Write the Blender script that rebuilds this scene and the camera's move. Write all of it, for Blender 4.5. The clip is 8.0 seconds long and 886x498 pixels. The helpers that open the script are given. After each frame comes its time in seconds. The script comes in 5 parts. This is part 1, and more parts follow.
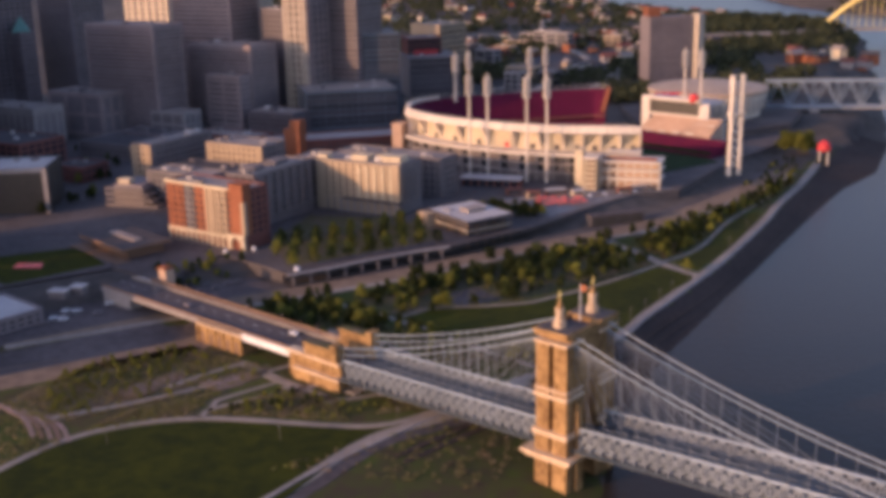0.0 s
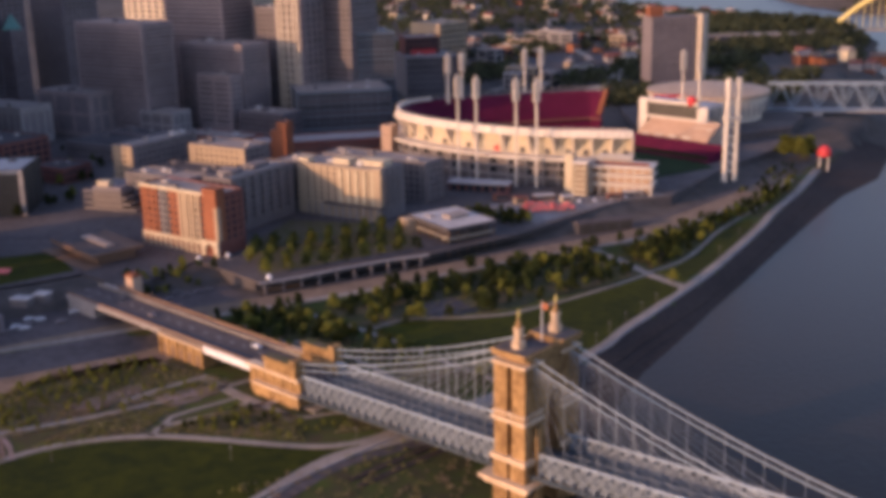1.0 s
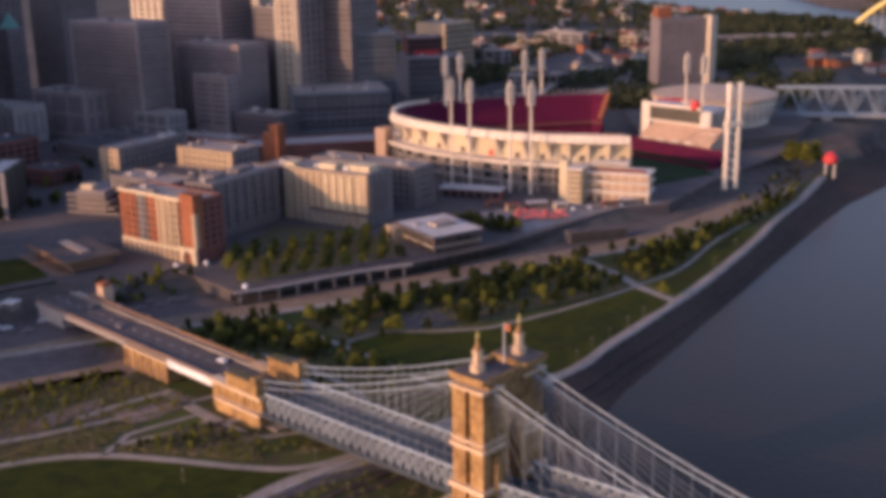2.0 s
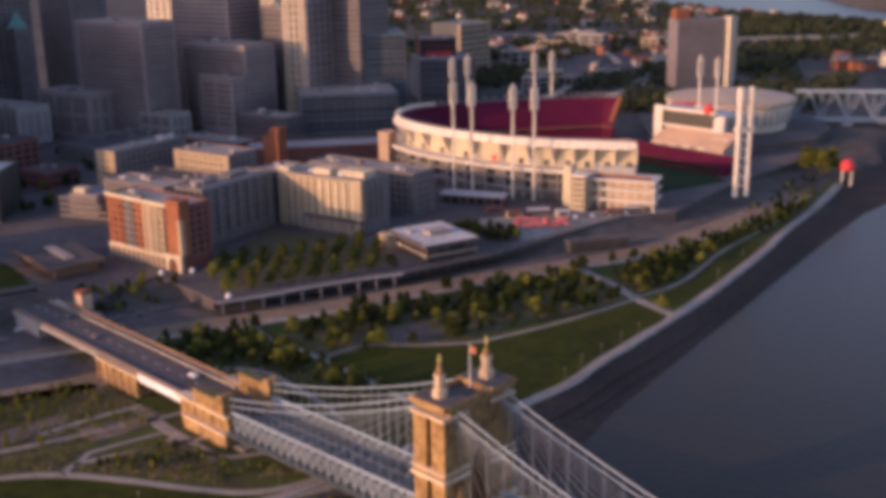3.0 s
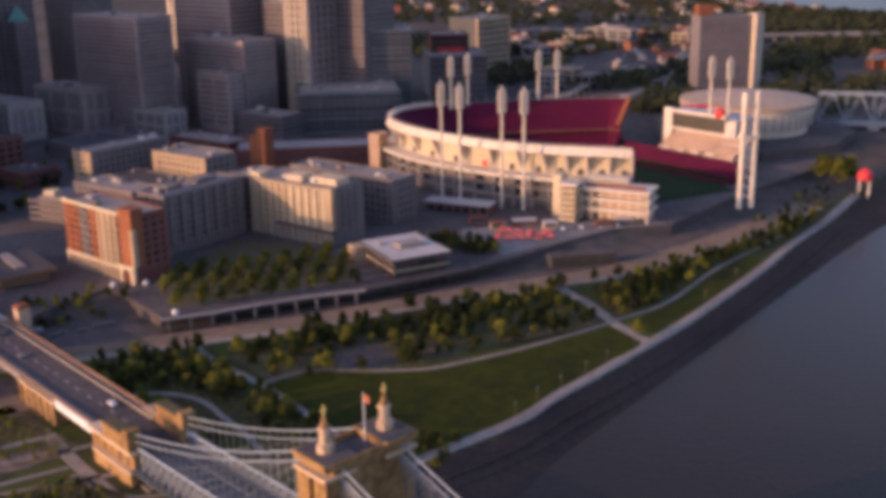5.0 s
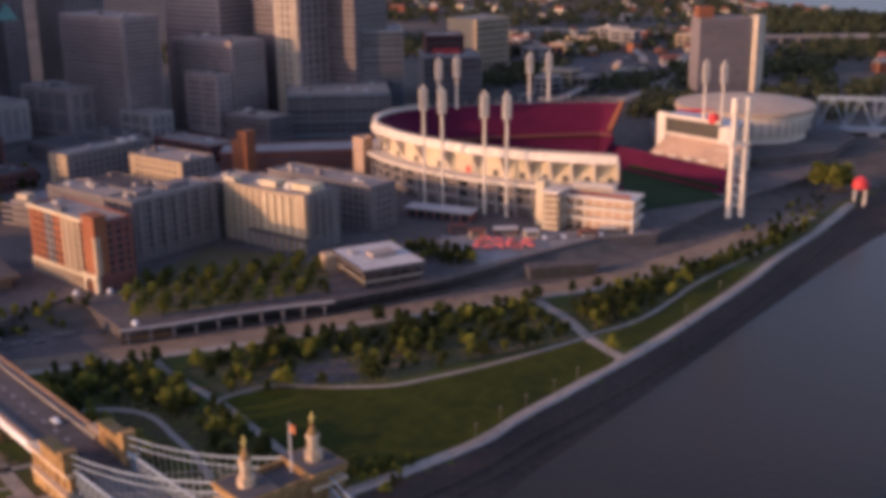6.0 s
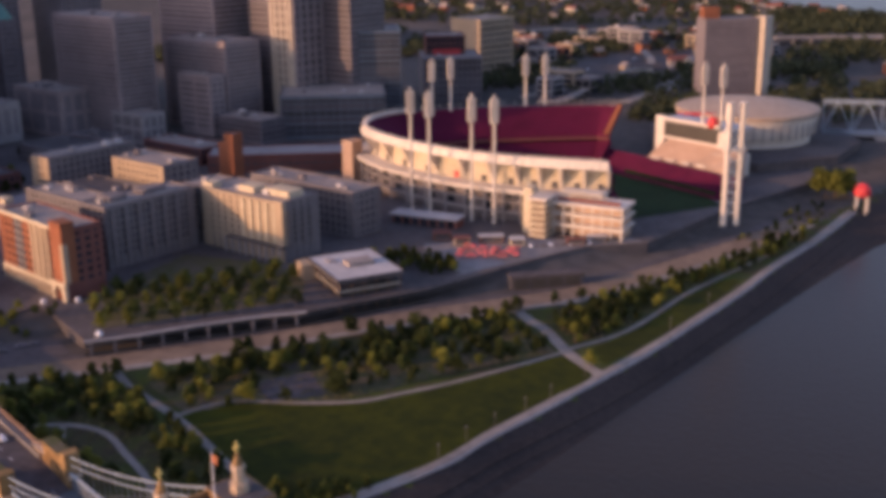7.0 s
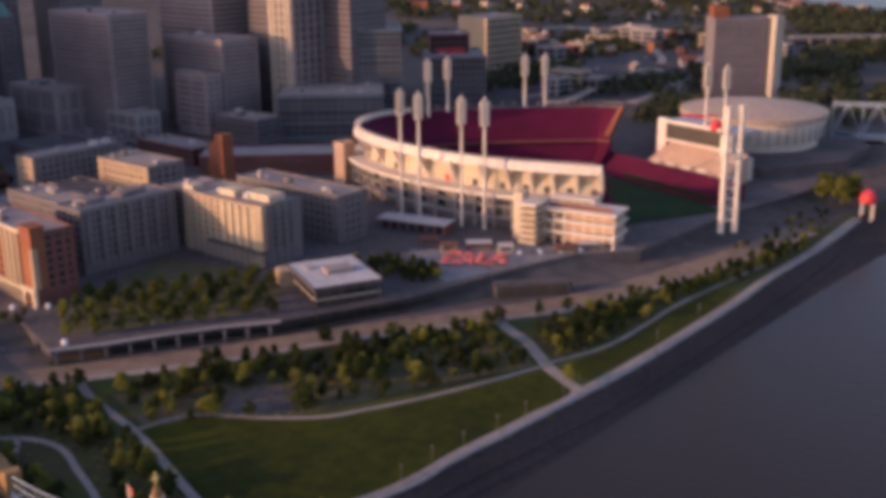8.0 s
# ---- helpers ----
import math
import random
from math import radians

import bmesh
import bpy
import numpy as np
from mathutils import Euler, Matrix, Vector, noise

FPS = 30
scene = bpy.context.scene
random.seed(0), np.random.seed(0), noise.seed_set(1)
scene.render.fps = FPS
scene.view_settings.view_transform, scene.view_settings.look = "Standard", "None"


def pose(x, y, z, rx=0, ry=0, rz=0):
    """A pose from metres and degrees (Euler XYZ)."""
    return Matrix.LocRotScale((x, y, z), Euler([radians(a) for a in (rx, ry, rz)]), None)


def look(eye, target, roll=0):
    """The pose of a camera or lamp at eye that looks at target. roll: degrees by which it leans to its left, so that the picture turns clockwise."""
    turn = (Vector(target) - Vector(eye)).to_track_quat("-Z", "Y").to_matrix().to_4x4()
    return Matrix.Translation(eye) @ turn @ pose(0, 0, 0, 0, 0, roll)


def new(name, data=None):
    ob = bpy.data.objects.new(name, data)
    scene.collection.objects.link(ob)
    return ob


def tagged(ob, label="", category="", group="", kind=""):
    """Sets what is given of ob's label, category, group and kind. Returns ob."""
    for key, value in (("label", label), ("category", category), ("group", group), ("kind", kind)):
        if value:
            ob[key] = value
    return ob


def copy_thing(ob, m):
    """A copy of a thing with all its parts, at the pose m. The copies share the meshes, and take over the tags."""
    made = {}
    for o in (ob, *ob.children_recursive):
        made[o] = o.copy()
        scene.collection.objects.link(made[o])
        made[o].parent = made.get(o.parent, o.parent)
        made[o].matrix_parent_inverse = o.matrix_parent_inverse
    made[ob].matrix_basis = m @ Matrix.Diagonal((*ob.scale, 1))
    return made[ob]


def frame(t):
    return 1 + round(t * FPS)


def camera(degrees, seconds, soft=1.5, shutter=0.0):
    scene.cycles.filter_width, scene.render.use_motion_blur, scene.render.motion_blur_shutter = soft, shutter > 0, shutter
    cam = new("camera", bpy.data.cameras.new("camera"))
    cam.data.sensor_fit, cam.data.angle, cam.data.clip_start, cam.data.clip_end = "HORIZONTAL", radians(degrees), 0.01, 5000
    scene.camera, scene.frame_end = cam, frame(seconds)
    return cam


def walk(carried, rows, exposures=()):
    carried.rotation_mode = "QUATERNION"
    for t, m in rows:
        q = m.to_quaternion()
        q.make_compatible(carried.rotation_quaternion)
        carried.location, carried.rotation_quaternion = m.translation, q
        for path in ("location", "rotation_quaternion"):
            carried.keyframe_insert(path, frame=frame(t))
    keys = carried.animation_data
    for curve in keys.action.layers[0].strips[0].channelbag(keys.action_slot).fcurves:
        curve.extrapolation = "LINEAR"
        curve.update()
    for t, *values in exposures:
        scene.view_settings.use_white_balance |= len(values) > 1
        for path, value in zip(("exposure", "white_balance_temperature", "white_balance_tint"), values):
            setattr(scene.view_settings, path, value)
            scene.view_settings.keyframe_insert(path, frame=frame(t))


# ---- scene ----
cam = camera(43.4, 8.0, 5.2)
PATH = [
    (0, (2.6, 1.129, 174.894), (2.573, 3.052, 174.344), -1.3),
    (0.5, (11.604, 10.385, 174.854), (11.564, 12.307, 174.302), -1.2),
    (1, (20.894, 19.387, 175.045), (20.839, 21.308, 174.491), -1.1),
    (1.5, (29.997, 28.289, 175.505), (29.925, 30.209, 174.949), -1.0),
    (3, (56.326, 57.125, 174.654), (56.178, 59.04, 174.098), -0.9),
    (3.5, (65.439, 66.565, 174.785), (65.259, 68.477, 174.226), -0.9),
    (4, (74.216, 76.251, 174.795), (74.011, 78.159, 174.234), -0.9),
    (4.5, (83.235, 85.989, 175.276), (83.01, 87.893, 174.709), -0.9),
    (6, (108.765, 114.32, 176.301), (108.499, 116.217, 175.727), -0.6),
    (6.5, (116.958, 123.728, 175.755), (116.674, 125.623, 175.182), -0.6),
    (7, (125.147, 133.395, 175.966), (124.844, 135.287, 175.39), -0.6),
    (7.5, (132.954, 143.15, 176.166), (132.631, 145.037, 175.587), -0.6),
    (8, (140.557, 152.684, 175.848), (140.213, 154.566, 175.267), -0.5),
]
walk(cam, [(t, look(eye, target, roll)) for t, eye, target, roll in PATH], [(0.0, 0.90, 6400, 38), (8.0, 0.88, 6600, 41)])

# ---- world, sun, exposure ----
SUN_AZ = math.atan2(-0.518, -0.855)      # towards the sun, in the plan
SUN_EL = radians(12.5)
sun_dir = Vector((math.cos(SUN_EL) * math.cos(SUN_AZ), math.cos(SUN_EL) * math.sin(SUN_AZ), math.sin(SUN_EL)))
world = bpy.data.worlds.new("evening_sky")
scene.world = world
world.use_nodes = True
wn = world.node_tree
sky = wn.nodes.new("ShaderNodeTexSky")
sky.sky_type = 'NISHITA'
sky.sun_disc = False
sky.sun_elevation = SUN_EL
sky.sun_rotation = math.pi / 2 - SUN_AZ
sky.dust_density = 1.6
sky.ozone_density = 2.0
wn.links.new(sky.outputs[0], wn.nodes["Background"].inputs[0])
wn.nodes["Background"].inputs[1].default_value = 0.15
sun = new("sun", bpy.data.lights.new("sun", 'SUN'))
sun.data.energy = 2.2
sun.data.angle = radians(0.6)
sun.data.color = (1.0, 0.63, 0.30)
sun.matrix_world = look(sun_dir * 900, (0, 0, 0))


# ---- materials ----
def mat(name, col, rough=0.8, col2=None, scale=1.0, big=0.05, metal=0.0, bump=0.0, rand=0.0, spec=None, island=False):
    """Procedural surface: two scales of variation between col and col2, fine relief, and a spread from piece to piece."""
    m = bpy.data.materials.new(name)
    m.use_nodes = True
    nt = m.node_tree
    b = nt.nodes["Principled BSDF"]
    col2 = col2 or tuple(c * 0.72 for c in col)
    geo = nt.nodes.new("ShaderNodeNewGeometry")
    n1 = nt.nodes.new("ShaderNodeTexNoise")
    n1.inputs["Scale"].default_value, n1.inputs["Detail"].default_value = scale, 4
    n2 = nt.nodes.new("ShaderNodeTexNoise")
    n2.inputs["Scale"].default_value, n2.inputs["Detail"].default_value = big, 3
    for n in (n1, n2):
        nt.links.new(geo.outputs["Position"], n.inputs["Vector"])
    mean = nt.nodes.new("ShaderNodeMath")
    mean.operation = 'ADD'
    nt.links.new(n1.outputs[0], mean.inputs[0])
    nt.links.new(n2.outputs[0], mean.inputs[1])
    ramp = nt.nodes.new("ShaderNodeMapRange")
    ramp.inputs[1].default_value, ramp.inputs[2].default_value = 0.75, 1.25
    nt.links.new(mean.outputs[0], ramp.inputs[0])
    mix = nt.nodes.new("ShaderNodeMixRGB")
    mix.inputs[1].default_value, mix.inputs[2].default_value = (*col, 1), (*col2, 1)
    nt.links.new(ramp.outputs[0], mix.inputs[0])
    out = mix.outputs[0]
    if rand:
        if island:
            r = nt.nodes.new("ShaderNodeNewGeometry").outputs["Random Per Island"]
        else:
            r = nt.nodes.new("ShaderNodeObjectInfo").outputs["Random"]
        mr = nt.nodes.new("ShaderNodeMapRange")
        mr.inputs[3].default_value, mr.inputs[4].default_value = 1 - rand, 1 + rand
        nt.links.new(r, mr.inputs[0])
        hsv = nt.nodes.new("ShaderNodeHueSaturation")
        nt.links.new(mr.outputs[0], hsv.inputs["Value"])
        nt.links.new(out, hsv.inputs["Color"])
        out = hsv.outputs[0]
    nt.links.new(out, b.inputs["Base Color"])
    b.inputs["Roughness"].default_value = rough
    b.inputs["Metallic"].default_value = metal
    if spec is not None:
        b.inputs["Specular IOR Level"].default_value = spec
    if bump:
        bp = nt.nodes.new("ShaderNodeBump")
        bp.inputs["Strength"].default_value, bp.inputs["Distance"].default_value = 0.6, bump
        nt.links.new(n1.outputs[0], bp.inputs["Height"])
        nt.links.new(bp.outputs[0], b.inputs["Normal"])
    return m


M = dict(
    earth=mat("urban_ground", (0.115, 0.098, 0.085), 0.95, (0.062, 0.056, 0.05), 0.12, 0.012, bump=0.1, spec=0.12),
    bank=mat("river_bank_earth", (0.066, 0.049, 0.042), 0.95, (0.036, 0.029, 0.027), 0.4, 0.012, bump=0.2, spec=0.12),
    grass=mat("lawn_grass", (0.041, 0.047, 0.003), 0.95, (0.016, 0.022, 0.003), 0.2, 0.018, bump=0.08, spec=0.12),
    rough_grass=mat("rough_bank_grass", (0.058, 0.078, 0.016), 0.95, (0.062, 0.048, 0.028), 0.2, 0.03, bump=0.15, spec=0.12),
    planting=mat("planting_bed", (0.078, 0.084, 0.026), 0.95, (0.125, 0.098, 0.072), 0.3, 0.06, bump=0.3, spec=0.12),
    path=mat("concrete_path", (0.31, 0.27, 0.23), 0.9, (0.20, 0.175, 0.15), 0.5, 0.05, spec=0.12),
    paving=mat("plaza_paving", (0.135, 0.115, 0.108), 0.9, (0.075, 0.065, 0.062), 0.4, 0.03, spec=0.12),
    asphalt=mat("asphalt", (0.12, 0.103, 0.10), 0.92, (0.07, 0.06, 0.059), 0.3, 0.03, spec=0.12),
    # tan of dry verges, also standing for sunlight on the riverside road
    verge=mat("dry_verge_and_lit_road", (0.25, 0.18, 0.125), 0.95, (0.15, 0.11, 0.08), 0.2, 0.04, spec=0.12),
    stone=mat("sandstone", (0.36, 0.222, 0.096), 0.9, (0.165, 0.096, 0.042), 0.5, 0.12, bump=0.15, rand=0.12, spec=0.12),
    stone_trim=mat("pale_limestone_trim", (0.62, 0.47, 0.32), 0.85, (0.42, 0.30, 0.19), 0.8, 0.1),
    steel_blue=mat("pale_blue_bridge_steel", (0.165, 0.20, 0.235), 0.6, (0.11, 0.135, 0.16), 0.5, 0.05),
    wire=mat("grey_wire_rope", (0.20, 0.23, 0.26), 0.6, (0.14, 0.16, 0.185), 0.5, 0.05),
    arena_roof=mat("tan_arena_roof", (0.46, 0.345, 0.25), 0.9, (0.34, 0.255, 0.185), 0.25, 0.03),
    cable=mat("pale_cable_wrap", (0.265, 0.33, 0.385), 0.55, (0.19, 0.24, 0.285), 0.5, 0.05),
    deck_side=mat("white_girder_paint", (0.70, 0.70, 0.70), 0.6, (0.55, 0.55, 0.56), 0.4, 0.05),
    white=mat("white_painted_steel", (0.66, 0.585, 0.485), 0.6, (0.52, 0.455, 0.375), 0.3, 0.04),
    cream=mat("cream_cast_stone", (0.58, 0.485, 0.34), 0.85, (0.43, 0.355, 0.24), 0.4, 0.05, spec=0.12),
    red_seat=mat("red_stadium_seating", (0.135, 0.014, 0.046), 0.85, (0.085, 0.010, 0.032), 0.5, 0.04, spec=0.12),
    red=mat("red_awning", (0.62, 0.045, 0.04), 0.6, (0.45, 0.03, 0.03), 0.4, 0.05),
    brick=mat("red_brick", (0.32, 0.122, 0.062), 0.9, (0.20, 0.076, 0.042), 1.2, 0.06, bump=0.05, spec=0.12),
    brick_dark=mat("dark_brick", (0.22, 0.09, 0.07), 0.9, (0.15, 0.065, 0.055), 1.2, 0.06, bump=0.05, spec=0.12),
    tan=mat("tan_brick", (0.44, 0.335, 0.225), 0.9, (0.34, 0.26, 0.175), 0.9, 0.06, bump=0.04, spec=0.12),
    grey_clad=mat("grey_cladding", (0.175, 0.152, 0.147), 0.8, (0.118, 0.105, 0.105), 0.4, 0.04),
    concrete=mat("weathered_concrete", (0.34, 0.31, 0.29), 0.9, (0.24, 0.22, 0.21), 0.4, 0.04, spec=0.12),
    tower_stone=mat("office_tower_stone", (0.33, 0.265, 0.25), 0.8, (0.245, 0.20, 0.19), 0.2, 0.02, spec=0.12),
    # lighter limestone for tower faces, with sunlight put into the colour
    tower_lit=mat("office_tower_sunlit_limestone", (0.50, 0.42, 0.32), 0.8, (0.40, 0.33, 0.25), 0.2, 0.02),
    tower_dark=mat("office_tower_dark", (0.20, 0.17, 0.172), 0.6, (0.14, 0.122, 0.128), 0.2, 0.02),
    roof=mat("flat_roof_membrane", (0.33, 0.28, 0.245), 0.95, (0.22, 0.19, 0.17), 0.25, 0.03, spec=0.12),
    roof_white=mat("white_roof_membrane", (0.52, 0.49, 0.46), 0.9, (0.37, 0.35, 0.335), 0.25, 0.04, spec=0.12),
    roof_dark=mat("dark_roof", (0.10, 0.09, 0.09), 0.9, (0.07, 0.065, 0.065), 0.25, 0.04, spec=0.12),
    glass=mat("window_glass", (0.035, 0.04, 0.05), 0.12, (0.025, 0.028, 0.035), 0.1, 0.02, spec=0.6, rand=0.4),
    glass_tower=mat("tower_window_glass", (0.075, 0.066, 0.072), 0.3, (0.052, 0.046, 0.051), 0.1, 0.02, spec=0.35, rand=0.4),
    glass_blue=mat("blue_glass_wall", (0.12, 0.145, 0.17), 0.35, (0.085, 0.105, 0.125), 0.1, 0.02, spec=0.6, rand=0.35),
    bark=mat("bark", (0.10, 0.075, 0.05), 0.95, None, 1.0, 0.2),
    leaf=mat("tree_leaves", (0.074, 0.092, 0.022), 0.8, (0.036, 0.05, 0.015), 0.35, 0.03, rand=0.35, spec=0.12),
    leaf_light=mat("light_tree_leaves", (0.175, 0.175, 0.03), 0.8, (0.105, 0.112, 0.024), 0.35, 0.03, rand=0.3, spec=0.12),
    leaf_shrub=mat("shrub_leaves", (0.165, 0.172, 0.04), 0.85, (0.23, 0.165, 0.115), 0.3, 0.04, rand=0.3, island=True, spec=0.12),
    leaf_far=mat("far_woods_leaves", (0.075, 0.085, 0.042), 0.9, (0.05, 0.058, 0.03), 0.15, 0.01, rand=0.3, island=True, spec=0.12),
    leaf_yellow=mat("yellow_green_leaves", (0.16, 0.15, 0.02), 0.8, (0.11, 0.11, 0.016), 0.35, 0.05, rand=0.2),
    dark_metal=mat("dark_screen", (0.05, 0.045, 0.035), 0.5, (0.035, 0.03, 0.025), 0.4, 0.05),
    bleacher=mat("tan_bleacher_boards", (0.52, 0.36, 0.25), 0.8, (0.42, 0.28, 0.19), 0.4, 0.06),
    yellow=mat("yellow_painted_steel", (0.72, 0.58, 0.18), 0.5, (0.6, 0.48, 0.15), 0.3, 0.03),
    copper=mat("green_copper_roof", (0.12, 0.32, 0.27), 0.7, None, 0.4, 0.05),
    field=mat("ball_field_turf", (0.018, 0.040, 0.012), 0.95, (0.013, 0.030, 0.010), 0.15, 0.04, spec=0.12),
    forecourt=mat("pale_forecourt_paving", (0.27, 0.25, 0.24), 0.9, (0.17, 0.16, 0.155), 0.3, 0.04, spec=0.12),
    coral=mat("coral_red_fabric", (0.72, 0.15, 0.125), 0.8, (0.55, 0.10, 0.085), 0.4, 0.2, rand=0.3),
    bloom=mat("pink_flowering_ground", (0.30, 0.21, 0.20), 0.95, (0.16, 0.13, 0.09), 0.5, 0.1, bump=0.2, spec=0.12),
    grid_deck=mat("dark_steel_grid", (0.095, 0.118, 0.13), 0.6, (0.06, 0.076, 0.085), 0.8, 0.05),
    brown=mat("brown_timber", (0.20, 0.12, 0.075), 0.8, (0.14, 0.085, 0.055), 0.6, 0.08),
)
for key in ("leaf", "leaf_light", "leaf_shrub", "leaf_far", "leaf_yellow"):      # leaves let some light through
    nt = M[key].node_tree
    b = nt.nodes["Principled BSDF"]
    tr = nt.nodes.new("ShaderNodeBsdfTranslucent")
    ms = nt.nodes.new("ShaderNodeMixShader")
    ms.inputs[0].default_value = 0.35
    nt.links.new(b.inputs["Base Color"].links[0].from_socket, tr.inputs["Color"])
    nt.links.new(b.outputs[0], ms.inputs[1])
    nt.links.new(tr.outputs[0], ms.inputs[2])
    nt.links.new(ms.outputs[0], nt.nodes["Material Output"].inputs["Surface"])
# river: slow, dull water with fine ripples
wm = bpy.data.materials.new("river_water")
wm.use_nodes = True
nt = wm.node_tree
b = nt.nodes["Principled BSDF"]
b.inputs["Base Color"].default_value = (0.031, 0.025, 0.019, 1)
b.inputs["Roughness"].default_value = 0.3
b.inputs["IOR"].default_value = 1.33
b.inputs["Specular IOR Level"].default_value = 0.17
g = nt.nodes.new("ShaderNodeNewGeometry")
n1 = nt.nodes.new("ShaderNodeTexNoise")
n1.inputs["Scale"].default_value, n1.inputs["Detail"].default_value = 0.35, 5
bp = nt.nodes.new("ShaderNodeBump")
bp.inputs["Strength"].default_value, bp.inputs["Distance"].default_value = 0.35, 0.5
nt.links.new(g.outputs["Position"], n1.inputs["Vector"])
nt.links.new(n1.outputs[0], bp.inputs["Height"])
nt.links.new(bp.outputs[0], b.inputs["Normal"])
M["water"] = wm


# ---- mesh helpers ----
def part(name, bm, material, parent=None, label="", mesh=None):
    """Links a bmesh (or a mesh made before) as one mesh object under a thing or a part."""
    if mesh is None:
        mesh = bpy.data.meshes.new(name)
        bm.to_mesh(mesh)
        bm.free()
        mesh.materials.append(M[material])
    ob = new(name, mesh)
    ob.parent = parent
    if label:
        tagged(ob, label=label)
    return ob


def thing(name, m, label, category, group="", kind=""):
    ob = new(name)
    ob.empty_display_size = 0.5
    ob.matrix_basis = m
    return tagged(ob, label, category, group, kind)


def plan_pose(x, y, z, ex, ey):
    """A pose whose x axis runs along (ex, ey) in the plan."""
    return pose(x, y, z, 0, 0, math.degrees(math.atan2(ey, ex)))


def box(bm, x0, x1, y0, y1, z0, z1):
    v = [bm.verts.new(p) for p in ((x0, y0, z0), (x1, y0, z0), (x1, y1, z0), (x0, y1, z0), (x0, y0, z1), (x1, y0, z1), (x1, y1, z1), (x0, y1, z1))]
    for f in ((3, 2, 1, 0), (4, 5, 6, 7), (0, 1, 5, 4), (1, 2, 6, 5), (2, 3, 7, 6), (3, 0, 4, 7)):
        bm.faces.new([v[i] for i in f])
    return bm


def boxes(*args):
    bm = bmesh.new()
    for a in args:
        box(bm, *a)
    return bm


def prism(bm, pts, z0, z1):
    """An upright block over a plan outline."""
    lo = [bm.verts.new((*p, z0)) for p in pts]
    hi = [bm.verts.new((*p, z1)) for p in pts]
    area = sum(a[0] * b[1] - b[0] * a[1] for a, b in zip(pts, pts[1:] + pts[:1]))
    if area < 0:
        lo, hi = lo[::-1], hi[::-1]
    bm.faces.new(lo[::-1])
    bm.faces.new(hi)
    n = len(pts)
    for i in range(n):
        bm.faces.new((lo[i], lo[(i + 1) % n], hi[(i + 1) % n], hi[i]))
    return bm


def beam(bm, a, b, w, h=None):
    """A square bar from a to b."""
    a, b = Vector(a), Vector(b)
    h = h or w
    d = (b - a).normalized()
    side = d.cross(Vector((0, 0, 1)))
    side = side.normalized() if side.length > 1e-4 else Vector((1, 0, 0))
    up = side.cross(d)
    ring = [[bm.verts.new(p + side * (sx * w / 2) + up * (sz * h / 2)) for sx, sz in ((-1, -1), (1, -1), (1, 1), (-1, 1))] for p in (a, b)]
    for i in range(4):
        bm.faces.new((ring[0][i], ring[0][(i + 1) % 4], ring[1][(i + 1) % 4], ring[1][i]))
    bm.faces.new(ring[0][::-1])
    bm.faces.new(ring[1])
    return bm


def tube(bm, pts, r, n=8, cap=True):
    """A round bar through points; r may differ from point to point."""
    pts = [Vector(p) for p in pts]
    rs = r if isinstance(r, (list, tuple)) else [r] * len(pts)
    rings = []
    for i, p in enumerate(pts):
        d = (pts[min(i + 1, len(pts) - 1)] - pts[max(i - 1, 0)]).normalized()
        s = d.cross(Vector((0, 0, 1)))
        s = s.normalized() if s.length > 1e-3 else Vector((1, 0, 0))
        u = s.cross(d)
        rings.append([bm.verts.new(p + (s * math.cos(2 * math.pi * k / n) + u * math.sin(2 * math.pi * k / n)) * rs[i]) for k in range(n)])
    for a, b in zip(rings, rings[1:]):
        for k in range(n):
            bm.faces.new((a[k], a[(k + 1) % n], b[(k + 1) % n], b[k]))
    if cap:
        bm.faces.new(rings[0][::-1])
        bm.faces.new(rings[-1])
    return bm


# ---- lie of the land ----
PROM = [(-330, 30), (-150, 200), (-70, 296), (-46, 328), (-9, 368), (30, 405), (70, 447), (85, 471), (101, 495), (118, 521.5), (138, 553), (159, 590), (185, 638), (200, 669), (216, 699), (234, 731), (262, 786), (300, 850)]
RIVER = [(-260, -120), (-60, 150), (14, 250), (42, 300), (62, 380), (88, 440), (116, 488), (138, 528), (158, 562), (183, 605), (211, 653), (240, 702), (265, 742), (306, 792), (355, 900), (400, 1040), (470, 1250), (545, 1500), (615, 1700), (628, 1800), (560, 1900), (470, 1990), (340, 2250), (280, 2700), (260, 4200), (900, 4200), (760, 3000), (740, 2450), (860, 2150), (1000, 1900), (1000, 1000), (700, -500), (-260, -500)]
MEHRING = [(-330, 360), (-190, 441), (-88, 494), (-52, 512.5), (-15, 533), (23, 559), (88, 597), (122, 620), (188, 692), (233, 752), (290, 840)]


def seg_dist(px, py, line, closed=False):
    """Distance to a line and, by the nearest piece, the side of it (positive to its left)."""
    best = np.full(px.shape, 1e9)
    side = np.zeros(px.shape)
    pts = line + line[:1] if closed else line
    for (ax, ay), (bx, by) in zip(pts, pts[1:]):
        dx, dy = bx - ax, by - ay
        t = np.clip(((px - ax) * dx + (py - ay) * dy) / (dx * dx + dy * dy), 0, 1)
        d = np.hypot(px - ax - t * dx, py - ay - t * dy)
        s = np.sign(dx * (py - ay) - dy * (px - ax))
        near = d < best
        best = np.where(near, d, best)
        side = np.where(near, s, side)
    return best, side


def smooth(t):
    t = np.clip(t, 0, 1)
    return t * t * (3 - 2 * t)


def land(px, py):
    """Height of the ground over the river's level."""
    px, py = np.asarray(px, float), np.asarray(py, float)
    dw, sw = seg_dist(px, py, RIVER, True)
    dp, sp = seg_dist(px, py, PROM)
    dm, sm = seg_dist(px, py, MEHRING)
    inland = np.where(sw > 0, dw, -dw)
